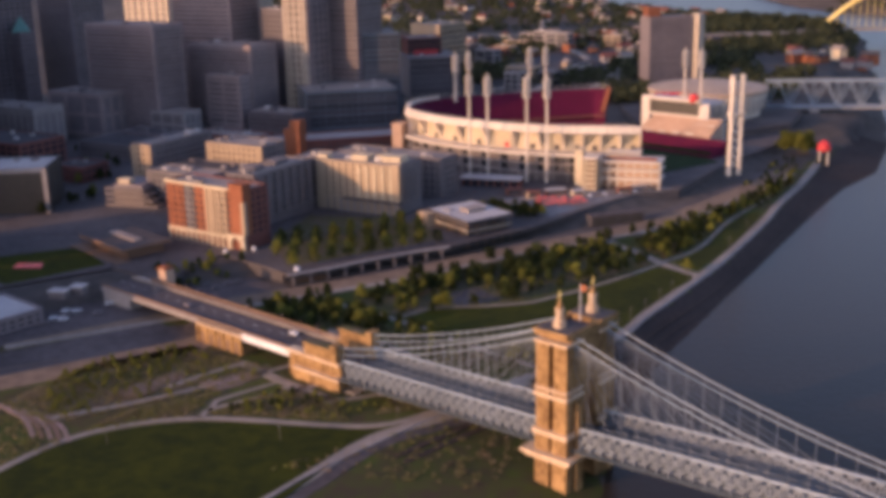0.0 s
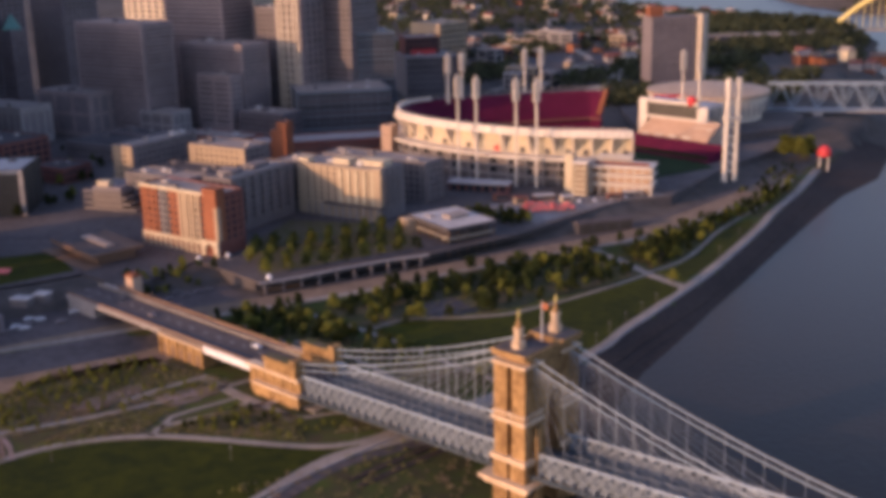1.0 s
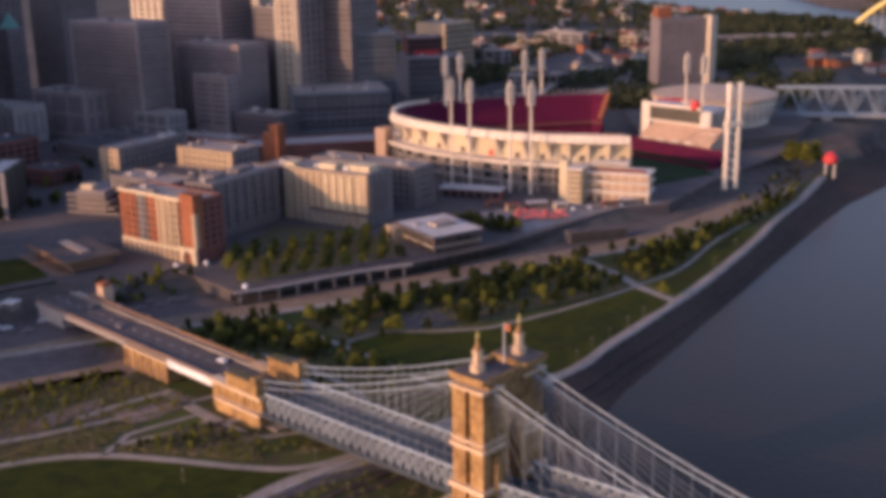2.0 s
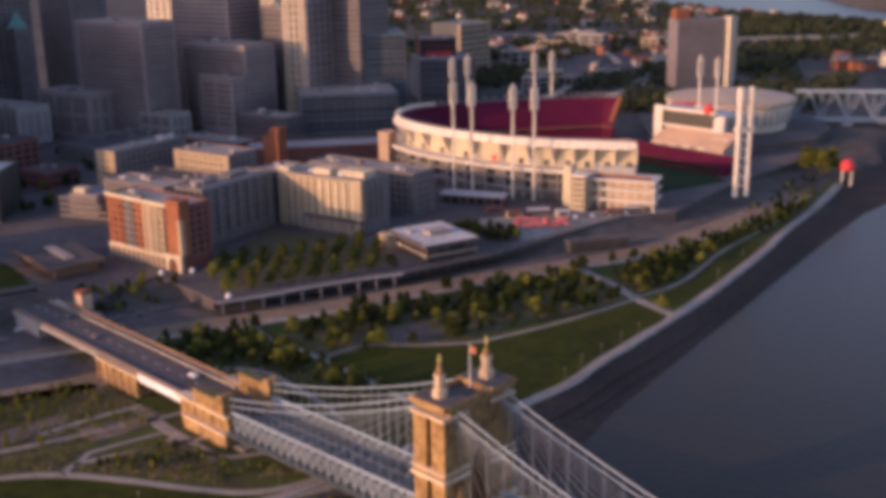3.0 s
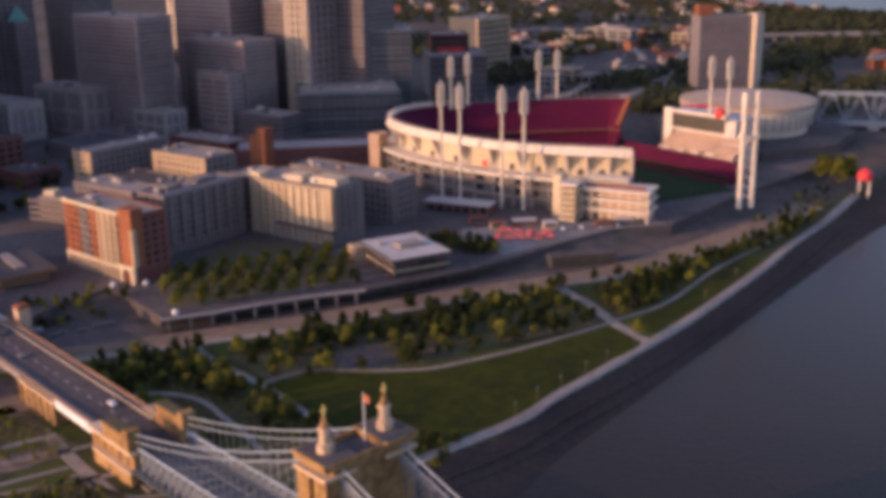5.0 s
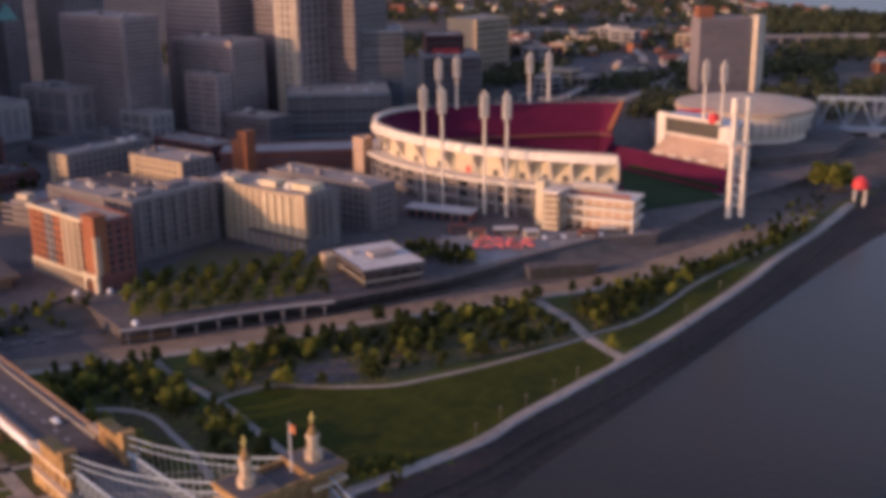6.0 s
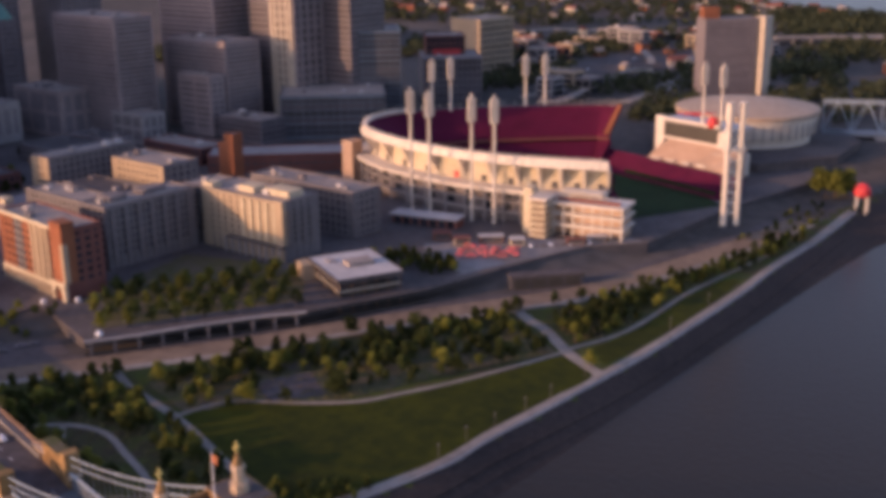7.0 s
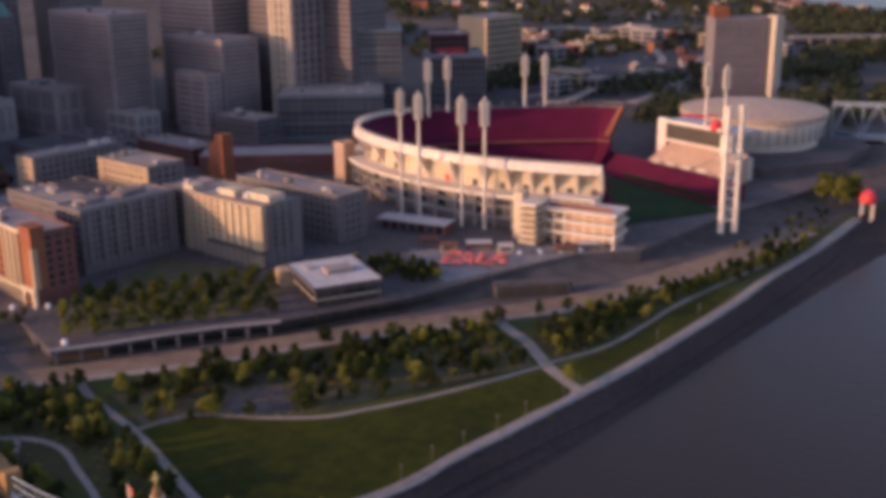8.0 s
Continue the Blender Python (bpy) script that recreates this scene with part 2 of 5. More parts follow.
    bank = np.where((sp > 0) | (py > 840), 1.0, np.clip(inland / (inland + dp + 1e-6), 0, 1))
    z = np.where(inland < 0, np.maximum(inland * 0.25, -4), 7.0 * bank)
    z = np.where((py > 840) & (inland > 0), 7 * np.clip(inland / 22, 0, 1), z)
    road = np.where(sm > 0, 1.0, smooth(1 - dm / 14))
    z = np.where(inland > 10, z + 2.6 * road * np.clip((inland - 10) / 10, 0, 1), z)
    back = np.where(sm > 0, dm, 0)
    east = smooth((px - 25) / 30)
    rise = 5.2 * smooth((back - 42) / 10) * (1 - east) + 6.0 * smooth((back - 29) / 17) * east
    z = z + rise * (inland > 0)
    z = z + 6 * smooth((py - 850) / 300) * (inland > 40)
    far = np.clip((py - 1500) / 1500, 0, 1) * np.clip(inland / 300, 0, 1)
    hills = np.sin(px * 0.004 + 1) * np.sin(py * 0.003) + 1.3
    return z + 45 * far * hills


def land_at(x, y):
    return float(land(np.array([x]), np.array([y]))[0])


xs = np.concatenate([np.linspace(-4500, -420, 26)[:-1], np.linspace(-420, 420, 141), np.linspace(420, 1100, 40)[1:], np.linspace(1100, 4500, 16)[1:]])
ys = np.concatenate([np.linspace(-1500, 240, 20)[:-1], np.linspace(240, 860, 105), np.linspace(860, 2000, 60)[1:], np.linspace(2000, 4900, 30)[1:]])
gx, gy = np.meshgrid(xs, ys)
gz = land(gx, gy)
nx, ny = len(xs), len(ys)
verts = np.stack([gx.ravel(), gy.ravel(), gz.ravel()], 1).tolist()
faces = [(j * nx + i, j * nx + i + 1, (j + 1) * nx + i + 1, (j + 1) * nx + i) for j in range(ny - 1) for i in range(nx - 1)]
me = bpy.data.meshes.new("ground")
me.from_pydata(verts, [], faces)
me.materials.append(M["earth"])
me.materials.append(M["rough_grass"])
me.materials.append(M["bank"])
fc = np.array([np.mean([verts[k] for k in f], 0) for f in faces])
wd, wsd = seg_dist(fc[:, 0], fc[:, 1], RIVER, True)
pd_, psd = seg_dist(fc[:, 0], fc[:, 1], PROM)
md_, msd = seg_dist(fc[:, 0], fc[:, 1], MEHRING)
green = ((psd < 0) | (msd < 0)) & (wsd > 0) & (fc[:, 1] < 850)
stony = (psd < 0) & (fc[:, 1] > 376) & (fc[:, 1] < 900) & (wd < 60)
me.polygons.foreach_set("material_index", np.where(stony, 2, green.astype(int)))
me.polygons.foreach_set("use_smooth", [True] * len(faces))
ground = tagged(new("ground", me), "urban ground falling to a grassy river bank", "ground", kind="structure")
bm = bmesh.new()
bm.faces.new([bm.verts.new(p) for p in ((-1500, -1500, 0), (4500, -1500, 0), (4500, 4900, 0), (-1500, 4900, 0))])
tagged(part("water", bm, "water"), "wide dull grey-brown river", "river", kind="structure")


def resample(line, step):
    out = [Vector(line[0])]
    for a, b in zip(line, line[1:]):
        a, b = Vector(a), Vector(b)
        n = max(1, int((b - a).length / step))
        out += [a.lerp(b, (k + 1) / n) for k in range(n)]
    return out


def curve_pts(line, n=8):
    """A smooth line through plan points."""
    p = [Vector(q) for q in line]
    p = [p[0] * 2 - p[1]] + p + [p[-1] * 2 - p[-2]]
    out = []
    for i in range(1, len(p) - 2):
        for k in range(n):
            t = k / n
            out.append(0.5 * ((2 * p[i]) + (p[i + 1] - p[i - 1]) * t + (2 * p[i - 1] - 5 * p[i] + 4 * p[i + 1] - p[i + 2]) * t * t + (3 * p[i] - p[i - 1] - 3 * p[i + 1] + p[i + 2]) * t ** 3))
    return out + [p[-2]]


def ribbon(name, line, w0, w1, lift, thick, material, label, category="path", kind="structure", level=None, parent=None):
    """A slab that follows a line over the land, from w0 to w1 metres to the line's left."""
    pts = [Vector(p) for p in line]
    bm = bmesh.new()
    rows = []
    for i, p in enumerate(pts):
        d = (pts[min(i + 1, len(pts) - 1)] - pts[max(i - 1, 0)]).normalized()
        n = Vector((-d.y, d.x))
        row = []
        for w in (w0, (w0 + w1) / 2, w1):
            q = p + n * w
            row.append((q.x, q.y, (level if level is not None else land_at(q.x, q.y)) + lift))
        rows.append([bm.verts.new(c) for c in row] + [bm.verts.new((c[0], c[1], c[2] - thick)) for c in (row[2], row[0])])
    for a, b in zip(rows, rows[1:]):
        for k in range(5):
            bm.faces.new((a[k], b[k], b[(k + 1) % 5], a[(k + 1) % 5]))
    bm.faces.new(rows[0])
    bm.faces.new(rows[-1][::-1])
    bmesh.ops.recalc_face_normals(bm, faces=bm.faces)
    return tagged(part(name, bm, material, parent), label, category, kind=kind)


def sheet(name, pts, z0, z1, material, label, category, kind="structure"):
    bm = bmesh.new()
    prism(bm, [tuple(p) for p in pts], z0, z1)
    bmesh.ops.triangulate(bm, faces=[f for f in bm.faces if len(f.verts) > 4])
    return tagged(part(name, bm, material), label, category, kind=kind)


# ---- paths, lawns, streets ----
prom = curve_pts(PROM[1:-1], 6)
ribbon("promenade", prom, -0.5, 3.4, 0.12, 0.6, "path", "pale concrete riverside promenade above the bank", "promenade")
ribbon("river_wall", prom, -1.3, -0.45, 0.55, 2.2, "concrete", "low concrete wall along the river bank", "wall")
steps = curve_pts([(-20, 340), (24, 384), (66, 428), (89, 463), (106, 488), (124, 515), (144, 548), (165, 585), (191, 632), (222, 692), (248, 742)], 6)
for k in range(2):
    ribbon(f"bank_terrace_{k + 1}", steps, -1.6 - 4.5 * k, 0.6 - 4.5 * k, 0.45 - 0.2 * k, 1.6, "bank", "dark stone terrace of the river bank", "terrace")
road = curve_pts(MEHRING[1:-1], 6)
ribbon("road", road, 14.8, 19.4, 0.10, 0.4, "asphalt", "two-lane riverside road in evening light", "road")
# this tan paints warm sunlight on the road's nearer part
ribbon("verge_strip", road, 1.5, 14.6, 0.07, 0.4, "verge", "broad strip of road with its warm sunlight put into tan", "verge")
ribbon("pavement_1", road, -2.5, 1.2, 0.16, 0.4, "path", "concrete pavement along the park", "pavement")
sheet("lawn_east", curve_pts([(14, 428), (-21, 468), (-14, 482), (-6, 487.5), (14, 488.5), (36, 492.5), (49, 500), (69, 514), (93, 535), (106, 547), (119, 530), (103, 505), (87, 481), (74, 458), (62, 443), (40, 424), (14, 428)], 5)[:-1], 6.4, 7.19, "grass", "large mown park lawn beside the river", "lawn")
sheet("lawn_far", [(115, 555), (127, 568.5), (138, 584), (148, 604), (160, 627), (176, 652), (186, 656), (178, 636), (163, 606), (150, 583), (134, 557), (124, 541)], 6.4, 7.18, "grass", "narrow mown lawn beside the promenade", "lawn")
sheet("lawn_west", curve_pts([(-52, 312), (-30, 354), (-34, 360), (-92, 368), (-130, 356), (-152, 330), (-180, 280), (-110, 240), (-70, 290), (-52, 312)], 5)[:-1], 6.4, 7.14, "grass", "oval mown lawn of the riverside park", "lawn")
for nm, line, w in (("path_lawn_edge", [(-25, 475), (-16, 485), (-7, 489.5), (14, 490.5), (35, 494.5), (48, 502.5), (68, 517), (92, 538), (106, 551)], 1.8),
                    ("path_diagonal", [(-64, 506), (-48, 492), (-21, 469), (14, 432), (40, 408)], 3.2),
                    ("path_link", [(84, 592), (96, 579), (103, 564), (111, 547), (123, 529)], 5.0),
                    ("path_far", [(109, 556), (125, 570.5), (136, 586), (146, 605), (158, 629), (174, 654), (206, 700)], 2.0),
                    ("path_oval", [(-158, 320), (-132, 358), (-93, 371), (-32, 362), (-6, 374)], 3.0),
                    ("path_shore_west", [(-75, 285), (-50, 320), (-28, 352), (0, 372), (28, 401)], 5.0),
                    ("path_garden", [(-150, 372), (-120, 386), (-84, 408), (-62, 424)], 2.6),
                    ("path_garden_low", [(-92, 371), (-88, 380), (-60, 396), (-48, 402)], 2.2),
                    ("path_gravel", [(-87.1, 424.8), (-73.5, 410.8), (-62.0, 399.7), (-44.2, 383.4)], 4.5),
                    ("path_bed", [(-111.4, 399.5), (-100.9, 411.0), (-87.4, 422.9)], 2.4),
                    ("path_bed_low", [(-89.8, 376.6), (-89.3, 383.8), (-86.9, 388.6), (-69.3, 402.9)], 2.0),
                    ("path_clearing", [(-79, 456), (-62, 462), (-45, 458), (-31, 444), (-18, 430), (-8, 416)], 2.4),
                    ("path_clearing_low", [(-62, 462), (-56, 448), (-58, 440)], 2.0),
                    ("path_anchor", [(-66, 398), (-44, 386), (-26, 390), (-8, 384)], 2.4)):
    ribbon(nm, curve_pts(line, 7), -w / 2, w / 2, 0.22, 0.4, "path", "pale concrete park path", "path")
sheet("terrace_stage", [(-8, 507), (12, 518), (22, 499), (4, 490)], 6.5, 7.3, "asphalt", "grey paved terrace among park trees", "terrace")
for k, bed in enumerate(([(-146, 368), (-122, 382), (-86, 403), (-70, 416), (-104, 440), (-112, 446), (-150, 426), (-163, 402), (-172, 384)], [(-126, 362), (-92, 375), (-86, 398), (-120, 380)],
                         [(-86, 376), (-40, 368), (-46, 384), (-66, 394)], [(-28, 372), (0, 380), (-24, 386)],
                         [(-50, 503), (-24, 478), (30, 497), (72, 530), (104, 552), (80, 584), (20, 552)])):
    sheet(f"planting_bed_{k + 1}", bed, 6.3, 7.1 + 0.01 * k, "planting", "planted garden bed with shrubs", "garden")

ribbon("verge_west", curve_pts([(-190, 402), (-150, 424), (-116, 444), (-100, 462)], 6), -8, 8, 0.1, 0.5, "verge", "dry gravel strip beside the garden", "verge")
ribbon("lot_road", curve_pts([(-230, 385), (-190, 402), (-150, 424), (-116, 444), (-100, 462)], 6), 8, 30, 0.14, 0.5, "asphalt", "worn asphalt road below the city lots", "road")
ribbon("lot_strip", curve_pts([(-230, 385), (-190, 402), (-150, 424), (-116, 444)], 6), 13.5, 16.5, 0.2, 0.5, "verge", "dry strip between two roads", "verge")
ribbon("shore_drive", curve_pts([(-75, 285), (-50, 320), (-28, 352), (0, 372), (22, 393)], 7), -7.5, -2.9, 0.1, 0.4, "asphalt", "narrow asphalt drive below the shore path", "drive")
sheet("flower_bed", [(-221.7, 535.9), (-207.7, 535.9), (-208.7, 542.9), (-221.7, 542.9)], 16, 16.5, "coral", "red flower bed on the city lawn", "flower bed")
sheet("gravel_court", [(-100, 404), (-84, 416), (-76, 409), (-84, 401), (-92, 396)], 6.4, 7.33, "verge", "tan gravel court among garden beds", "court")
sheet("flowering_strip", [(-130, 396), (-110, 418), (-105, 412), (-119, 391)], 6.4, 7.34, "bloom", "long pale pink flowering strip between hedges", "flower bed")
for k in range(5):
    ribbon(f"garden_step_{k + 1}", curve_pts([(-171 + 3.6 * k, 386 - 1.2 * k), (-156 + 3.6 * k, 372 - 1.2 * k), (-148 + 3.6 * k, 358 - 1.2 * k)], 4), -0.9, 0.9, 0.55 - 0.08 * k, 0.8, "brown" if k % 2 else "bloom", "brown stone garden step among planting", "garden step")
sheet("flowering_bed", [(-98.3, 407.7), (-87.1, 412.0), (-81.7, 401.6), (-90.4, 396.8)], 6.4, 7.36, "bloom", "pale pink flowering bed between garden paths", "flower bed")
# raised city deck with its retaining wall above the road
DECK = [(-80, 517), (-62, 527), (-42, 541), (-20, 554), (-2, 562), (44, 598), (72, 630), (112, 672), (142, 684), (192, 764), (250, 836), (300, 1000), (300, 1050), (-420, 1050), (-420, 640), (-300, 640), (-170, 600), (-112, 548)]
sheet("podium", DECK, 14.9, 16.0, "paving", "raised paved city plaza over parking", "plaza")
# dark base and low wall put the open garage's shade into the colour
sheet("podium_base", [(p[0] - 4.0, p[1] + 7.0) if k < 6 else p for k, p in enumerate(DECK)], 8, 14.9, "roof_dark", "solid dark base standing for the shaded open parking level under the plaza", "garage")
ribbon("plaza_coping", [(-80.4, 516.4), (-62, 526.4), (-42, 540.4), (-20, 553.4), (-2, 561.4)], -1.1, 0.9, 6.46, 0.7, "concrete", "pale coping of the raised plaza edge", "coping", level=9.6)
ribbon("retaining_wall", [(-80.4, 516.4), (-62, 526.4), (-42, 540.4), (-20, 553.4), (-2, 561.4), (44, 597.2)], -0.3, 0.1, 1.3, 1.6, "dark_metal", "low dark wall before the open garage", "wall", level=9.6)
ribbon("plaza_street", [(-78, 520), (-61, 529), (-41, 543), (-19, 556), (-1, 564), (34, 591)], 0, 9, 0.05, 0.1, "asphalt", "narrow street on the raised plaza", "street", level=16.0)
ribbon("side_street", [(-118, 570), (-70, 655), (-40, 710), (0, 790)], -42, -34, 0.05, 0.1, "asphalt", "street between the apartment blocks", "street", level=16.0)
sheet("grove_floor", [(-82, 530), (-64, 540), (-44, 554), (-22, 567), (-8, 576), (-16, 612), (-44, 626), (-84, 634), (-98, 580)], 15.5, 16.08, "planting", "dark planted floor of the tree plaza", "garden")
sheet("lawn_plaza", [(-260, 548), (-215, 508.5), (-176, 540), (-200, 574)], 13, 16.1, "grass", "square city lawn beside a pavilion", "lawn")
sheet("upper_street_block", [(-420, 560), (-218, 506), (-172, 536), (-140, 510), (-118, 560), (-170, 602), (-300, 642), (-420, 642)], 8, 15.9, "paving", "paved city blocks beside the bridge head", "pavement")
ribbon("avenue", [(-300, 560), (-232, 606), (-150, 598), (-120, 575)], -5, 5, 0.16, 0.2, "asphalt", "shaded avenue past the museum", "street", level=16.0)
ribbon("second_street", [(-225, 500), (-176, 530), (-150, 556)], 0, 10, 0.12, 0.2, "asphalt", "street crossing at the bridge head", "street", level=15.9)
ribbon("lower_lot", [(-200, 452), (-140, 492), (-96, 528)], -12, 22, 0.12, 0.2, "asphalt", "dark parking lot beside the bridge approach", "parking lot", level=9.6)

# ---- buildings ----
E1, E2 = Vector((0.872, -0.49)), Vector((0.49, 0.872))
rng = random.Random(7)


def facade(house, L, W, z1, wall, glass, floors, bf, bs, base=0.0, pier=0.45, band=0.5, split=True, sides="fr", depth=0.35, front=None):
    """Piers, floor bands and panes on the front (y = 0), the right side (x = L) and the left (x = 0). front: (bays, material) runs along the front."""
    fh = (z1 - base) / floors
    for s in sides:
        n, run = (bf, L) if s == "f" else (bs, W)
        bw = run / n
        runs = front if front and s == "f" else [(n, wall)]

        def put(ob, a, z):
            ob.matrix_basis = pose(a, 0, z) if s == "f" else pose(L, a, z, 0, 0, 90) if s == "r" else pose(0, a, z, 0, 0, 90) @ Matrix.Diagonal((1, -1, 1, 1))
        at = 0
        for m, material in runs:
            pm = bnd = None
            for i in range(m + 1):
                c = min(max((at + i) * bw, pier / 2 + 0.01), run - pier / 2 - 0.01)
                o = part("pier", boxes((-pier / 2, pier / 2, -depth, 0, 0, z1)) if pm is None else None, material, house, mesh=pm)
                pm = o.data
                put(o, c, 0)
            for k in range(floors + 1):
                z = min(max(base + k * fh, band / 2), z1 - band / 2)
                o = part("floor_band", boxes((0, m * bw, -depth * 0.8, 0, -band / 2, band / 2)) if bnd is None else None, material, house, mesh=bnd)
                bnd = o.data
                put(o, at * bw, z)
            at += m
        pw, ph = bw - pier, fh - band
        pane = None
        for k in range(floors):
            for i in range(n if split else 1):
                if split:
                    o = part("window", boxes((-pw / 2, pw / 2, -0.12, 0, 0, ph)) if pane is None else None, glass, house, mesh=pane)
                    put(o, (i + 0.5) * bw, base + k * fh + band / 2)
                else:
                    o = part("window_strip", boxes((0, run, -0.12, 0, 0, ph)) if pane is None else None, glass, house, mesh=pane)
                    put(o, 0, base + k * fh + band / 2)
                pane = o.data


def block(name, label, x, y, L, W, z0, z1, wall, glass, floors, bf, bs, roof="roof", category="building", split=True, e=None, sides="fr", pier=0.9, band=0.9, base=0.0, units=3, parapet=0.9, group="", front=None, depth=0.35):
    """A flat-roofed building by its front right corner: L along the front, W to the back."""
    ex = e or E1
    house = thing(name, plan_pose(x - ex[0] * L, y - ex[1] * L, z0, ex[0], ex[1]), label, category, group)
    h = z1 - z0
    part("wall", boxes((0, L, 0, W, -1.5, h)), wall, house)
    facade(house, L, W, h, wall, glass, floors, bf, bs, base, pier, band, split, sides, depth, front=front)
    part("roof", boxes((0.4, L - 0.4, 0.4, W - 0.4, h, h + 0.12)), roof, house)
    t = 0.4
    part("parapet", boxes((-0.38, L + 0.38, -0.38, t, h, h + parapet), (-0.38, L + 0.38, W - t, W + 0.1, h, h + parapet), (-0.38, t, t, W - t, h, h + parapet), (L - t, L + 0.38, t, W - t, h, h + parapet)), wall, house)
    for k in range(units):
        a, b = rng.uniform(2, max(2.5, L - 8)), rng.uniform(2, max(2.5, W - 6))
        s, hh = rng.uniform(2, 5), rng.uniform(1.2, 2.8)
        part("roof_unit", boxes((a, a + s, b, b + s * 0.8, h + 0.1, h + 0.1 + hh), (a - 0.2, a + s + 0.2, b - 0.2, b + s * 0.8 + 0.2, h + hh, h + hh + 0.25)), rng.choice(["concrete", "roof_white", "grey_clad"]), house)
    return house


# apartment blocks on the plaza
AE = (0.83, -0.5577)
# brighter brick in front, dark brick at the side: sun and shade in colour
a1 = block("apartment_building", "red-brick and tan apartment block, sunlit front painted lighter than its side", -108.5, 560, 56, 19, 16, 47.6, "brick_dark", "glass", 7, 14, 4, units=3, pier=2.1, band=1.5, base=7.2, e=AE,
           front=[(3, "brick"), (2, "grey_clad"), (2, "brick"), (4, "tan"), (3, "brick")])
part("arcade", boxes(*[(x, x + 1.3, -0.9, 0, 0, 6.2) for x in range(0, 44, 4)], (-0.3, 45.2, -1.0, 0, 5.4, 7.0)), "cream", a1, "pale stone street arcade")
ring = [(50.9 + 3.4 * math.cos(math.pi * k / 10), 3.0 + 3.6 * math.sin(math.pi * k / 10)) for k in range(11)]
for a, b in zip(ring, ring[1:]):
    bm = prism(bmesh.new(), [(b[0], 0), (a[0], 0), (a[0], -1.6), (b[0], -1.6)], 0, 8.4)
    for v in bm.verts:
        if v.co.z < 4:
            v.co.z = a[1] if abs(v.co.x - a[0]) < abs(v.co.x - b[0]) else b[1]
    part("arch_stone", bm, "cream", a1)
part("arch_pier", boxes((45.2, 47.5, -1.6, 0, 0, 8.4)), "cream", a1, "pale stone pier of the corner arch")
part("arch_pier", boxes((54.3, 56.8, -1.6, 0, 0, 8.4)), "cream", a1, "pale stone pier of the corner arch")
part("corner_tower", boxes((47.5, 57.0, -0.9, 5.5, 8.4, 34.6), (47.2, 57.3, -1.2, 5.8, 34.6, 35.4)), "brick", a1, "taller orange brick corner")
for k in range(4):
    part("bay_shaft", boxes((29.4 + 4.6 * k, 31.0 + 4.6 * k, -1.0, -0.35, 7.0, 31)), "tan", a1, "pale stone bay between windows")
part("cornice", boxes((-0.6, 47.4, -1.3, 0.3, 31.4, 32.8)), "cream", a1, "pale roof cornice")
part("corner_bay", boxes((55.6, 57.6, -1.2, 1.4, 8.4, 26)), "tan", a1)
a3 = block("apartment_building", "long grey apartment wing shaded along the tree plaza", -109.5, 604, 20, 53, 16, 46, "grey_clad", "glass", 7, 4, 14, units=7, pier=1.7, band=1.3, base=6.0)
for k in range(7):
    part("bay", boxes((20.3, 21.1, 2.2 + 7.5 * k, 5.4 + 7.5 * k, 5.4, 29.4)), "grey_clad", a3, "projecting bay")
part("penthouse", boxes((3, 13, 8, 18, 30.1, 33), (4, 12, 30, 42, 30.1, 32.6)), "grey_clad", a3)
part("rooftop_curb", boxes((15, 15.6, 1, 52, 30.1, 31.0)), "concrete", a3)
block("apartment_building", "grey rear apartment wing with flat roof", -146, 652, 50, 18, 16, 36, "grey_clad", "glass", 5, 12, 4, units=3, pier=2.2, band=1.6, roof="roof")
block("apartment_building", "grey apartment corner joining two wings", -74, 652, 24, 22, 16, 45, "grey_clad", "glass", 7, 6, 5, units=1, pier=1.7, band=1.3, base=6.0)
# tan front and grey sides put lit and shaded faces into the colour
a2 = block("apartment_building", "apartment block with pale balconies, sunlit front painted tan, sides grey", -30.6, 626, 58, 24, 16, 45.6, "grey_clad", "glass", 7, 12, 5, units=4, pier=3.4, band=1.2, base=8.6, front=[(12, "tan")])
for k in range(5):
    part("bay_shaft", boxes((30 + 5.4 * k, 32.2 + 5.4 * k, -1.3, -0.35, 9.0, 28.6)), "cream", a2, "pale projecting window bay")
part("corner_shaft", boxes((52.6, 58.4, -1.0, 2.0, 8.6, 30.4)), "tan", a2, "plain pale brick corner")
part("canopy", boxes((20, 60.0, -3.0, -0.35, 7.6, 8.6)), "roof_dark", a2, "dark canopy over the ground floor")
for k in range(9):
    part("street_column", boxes((18 + 4.8 * k, 19 + 4.8 * k, -2.8, -1.8, 0, 7.6)), "concrete", a2)
part("penthouse", boxes((22, 33, 5, 13, 29.7, 33.0)), "cream", a2)
part("penthouse", boxes((38, 54, 8, 18, 29.7, 33.0)), "cream", a2)
part("stair_house", boxes((1, 8, -0.2, 6, 29.7, 32.6)), "cream", a2)
for k in range(4):
    for q in range(6):
        part("balcony", boxes((58.3, 60.4, 1 + 5 * k, 4.5 + 5 * k, 9.6 + 3.0 * q, 9.9 + 3.0 * q), (60.2, 60.4, 1 + 5 * k, 4.5 + 5 * k, 9.9 + 3.0 * q, 10.8 + 3.0 * q)), "grey_clad", a2)
block("apartment_building", "long grey apartment wing behind the tan block", -7, 671, 76, 20, 16, 40, "grey_clad", "glass", 6, 18, 5, units=6, pier=2.2, band=1.6, roof="roof")
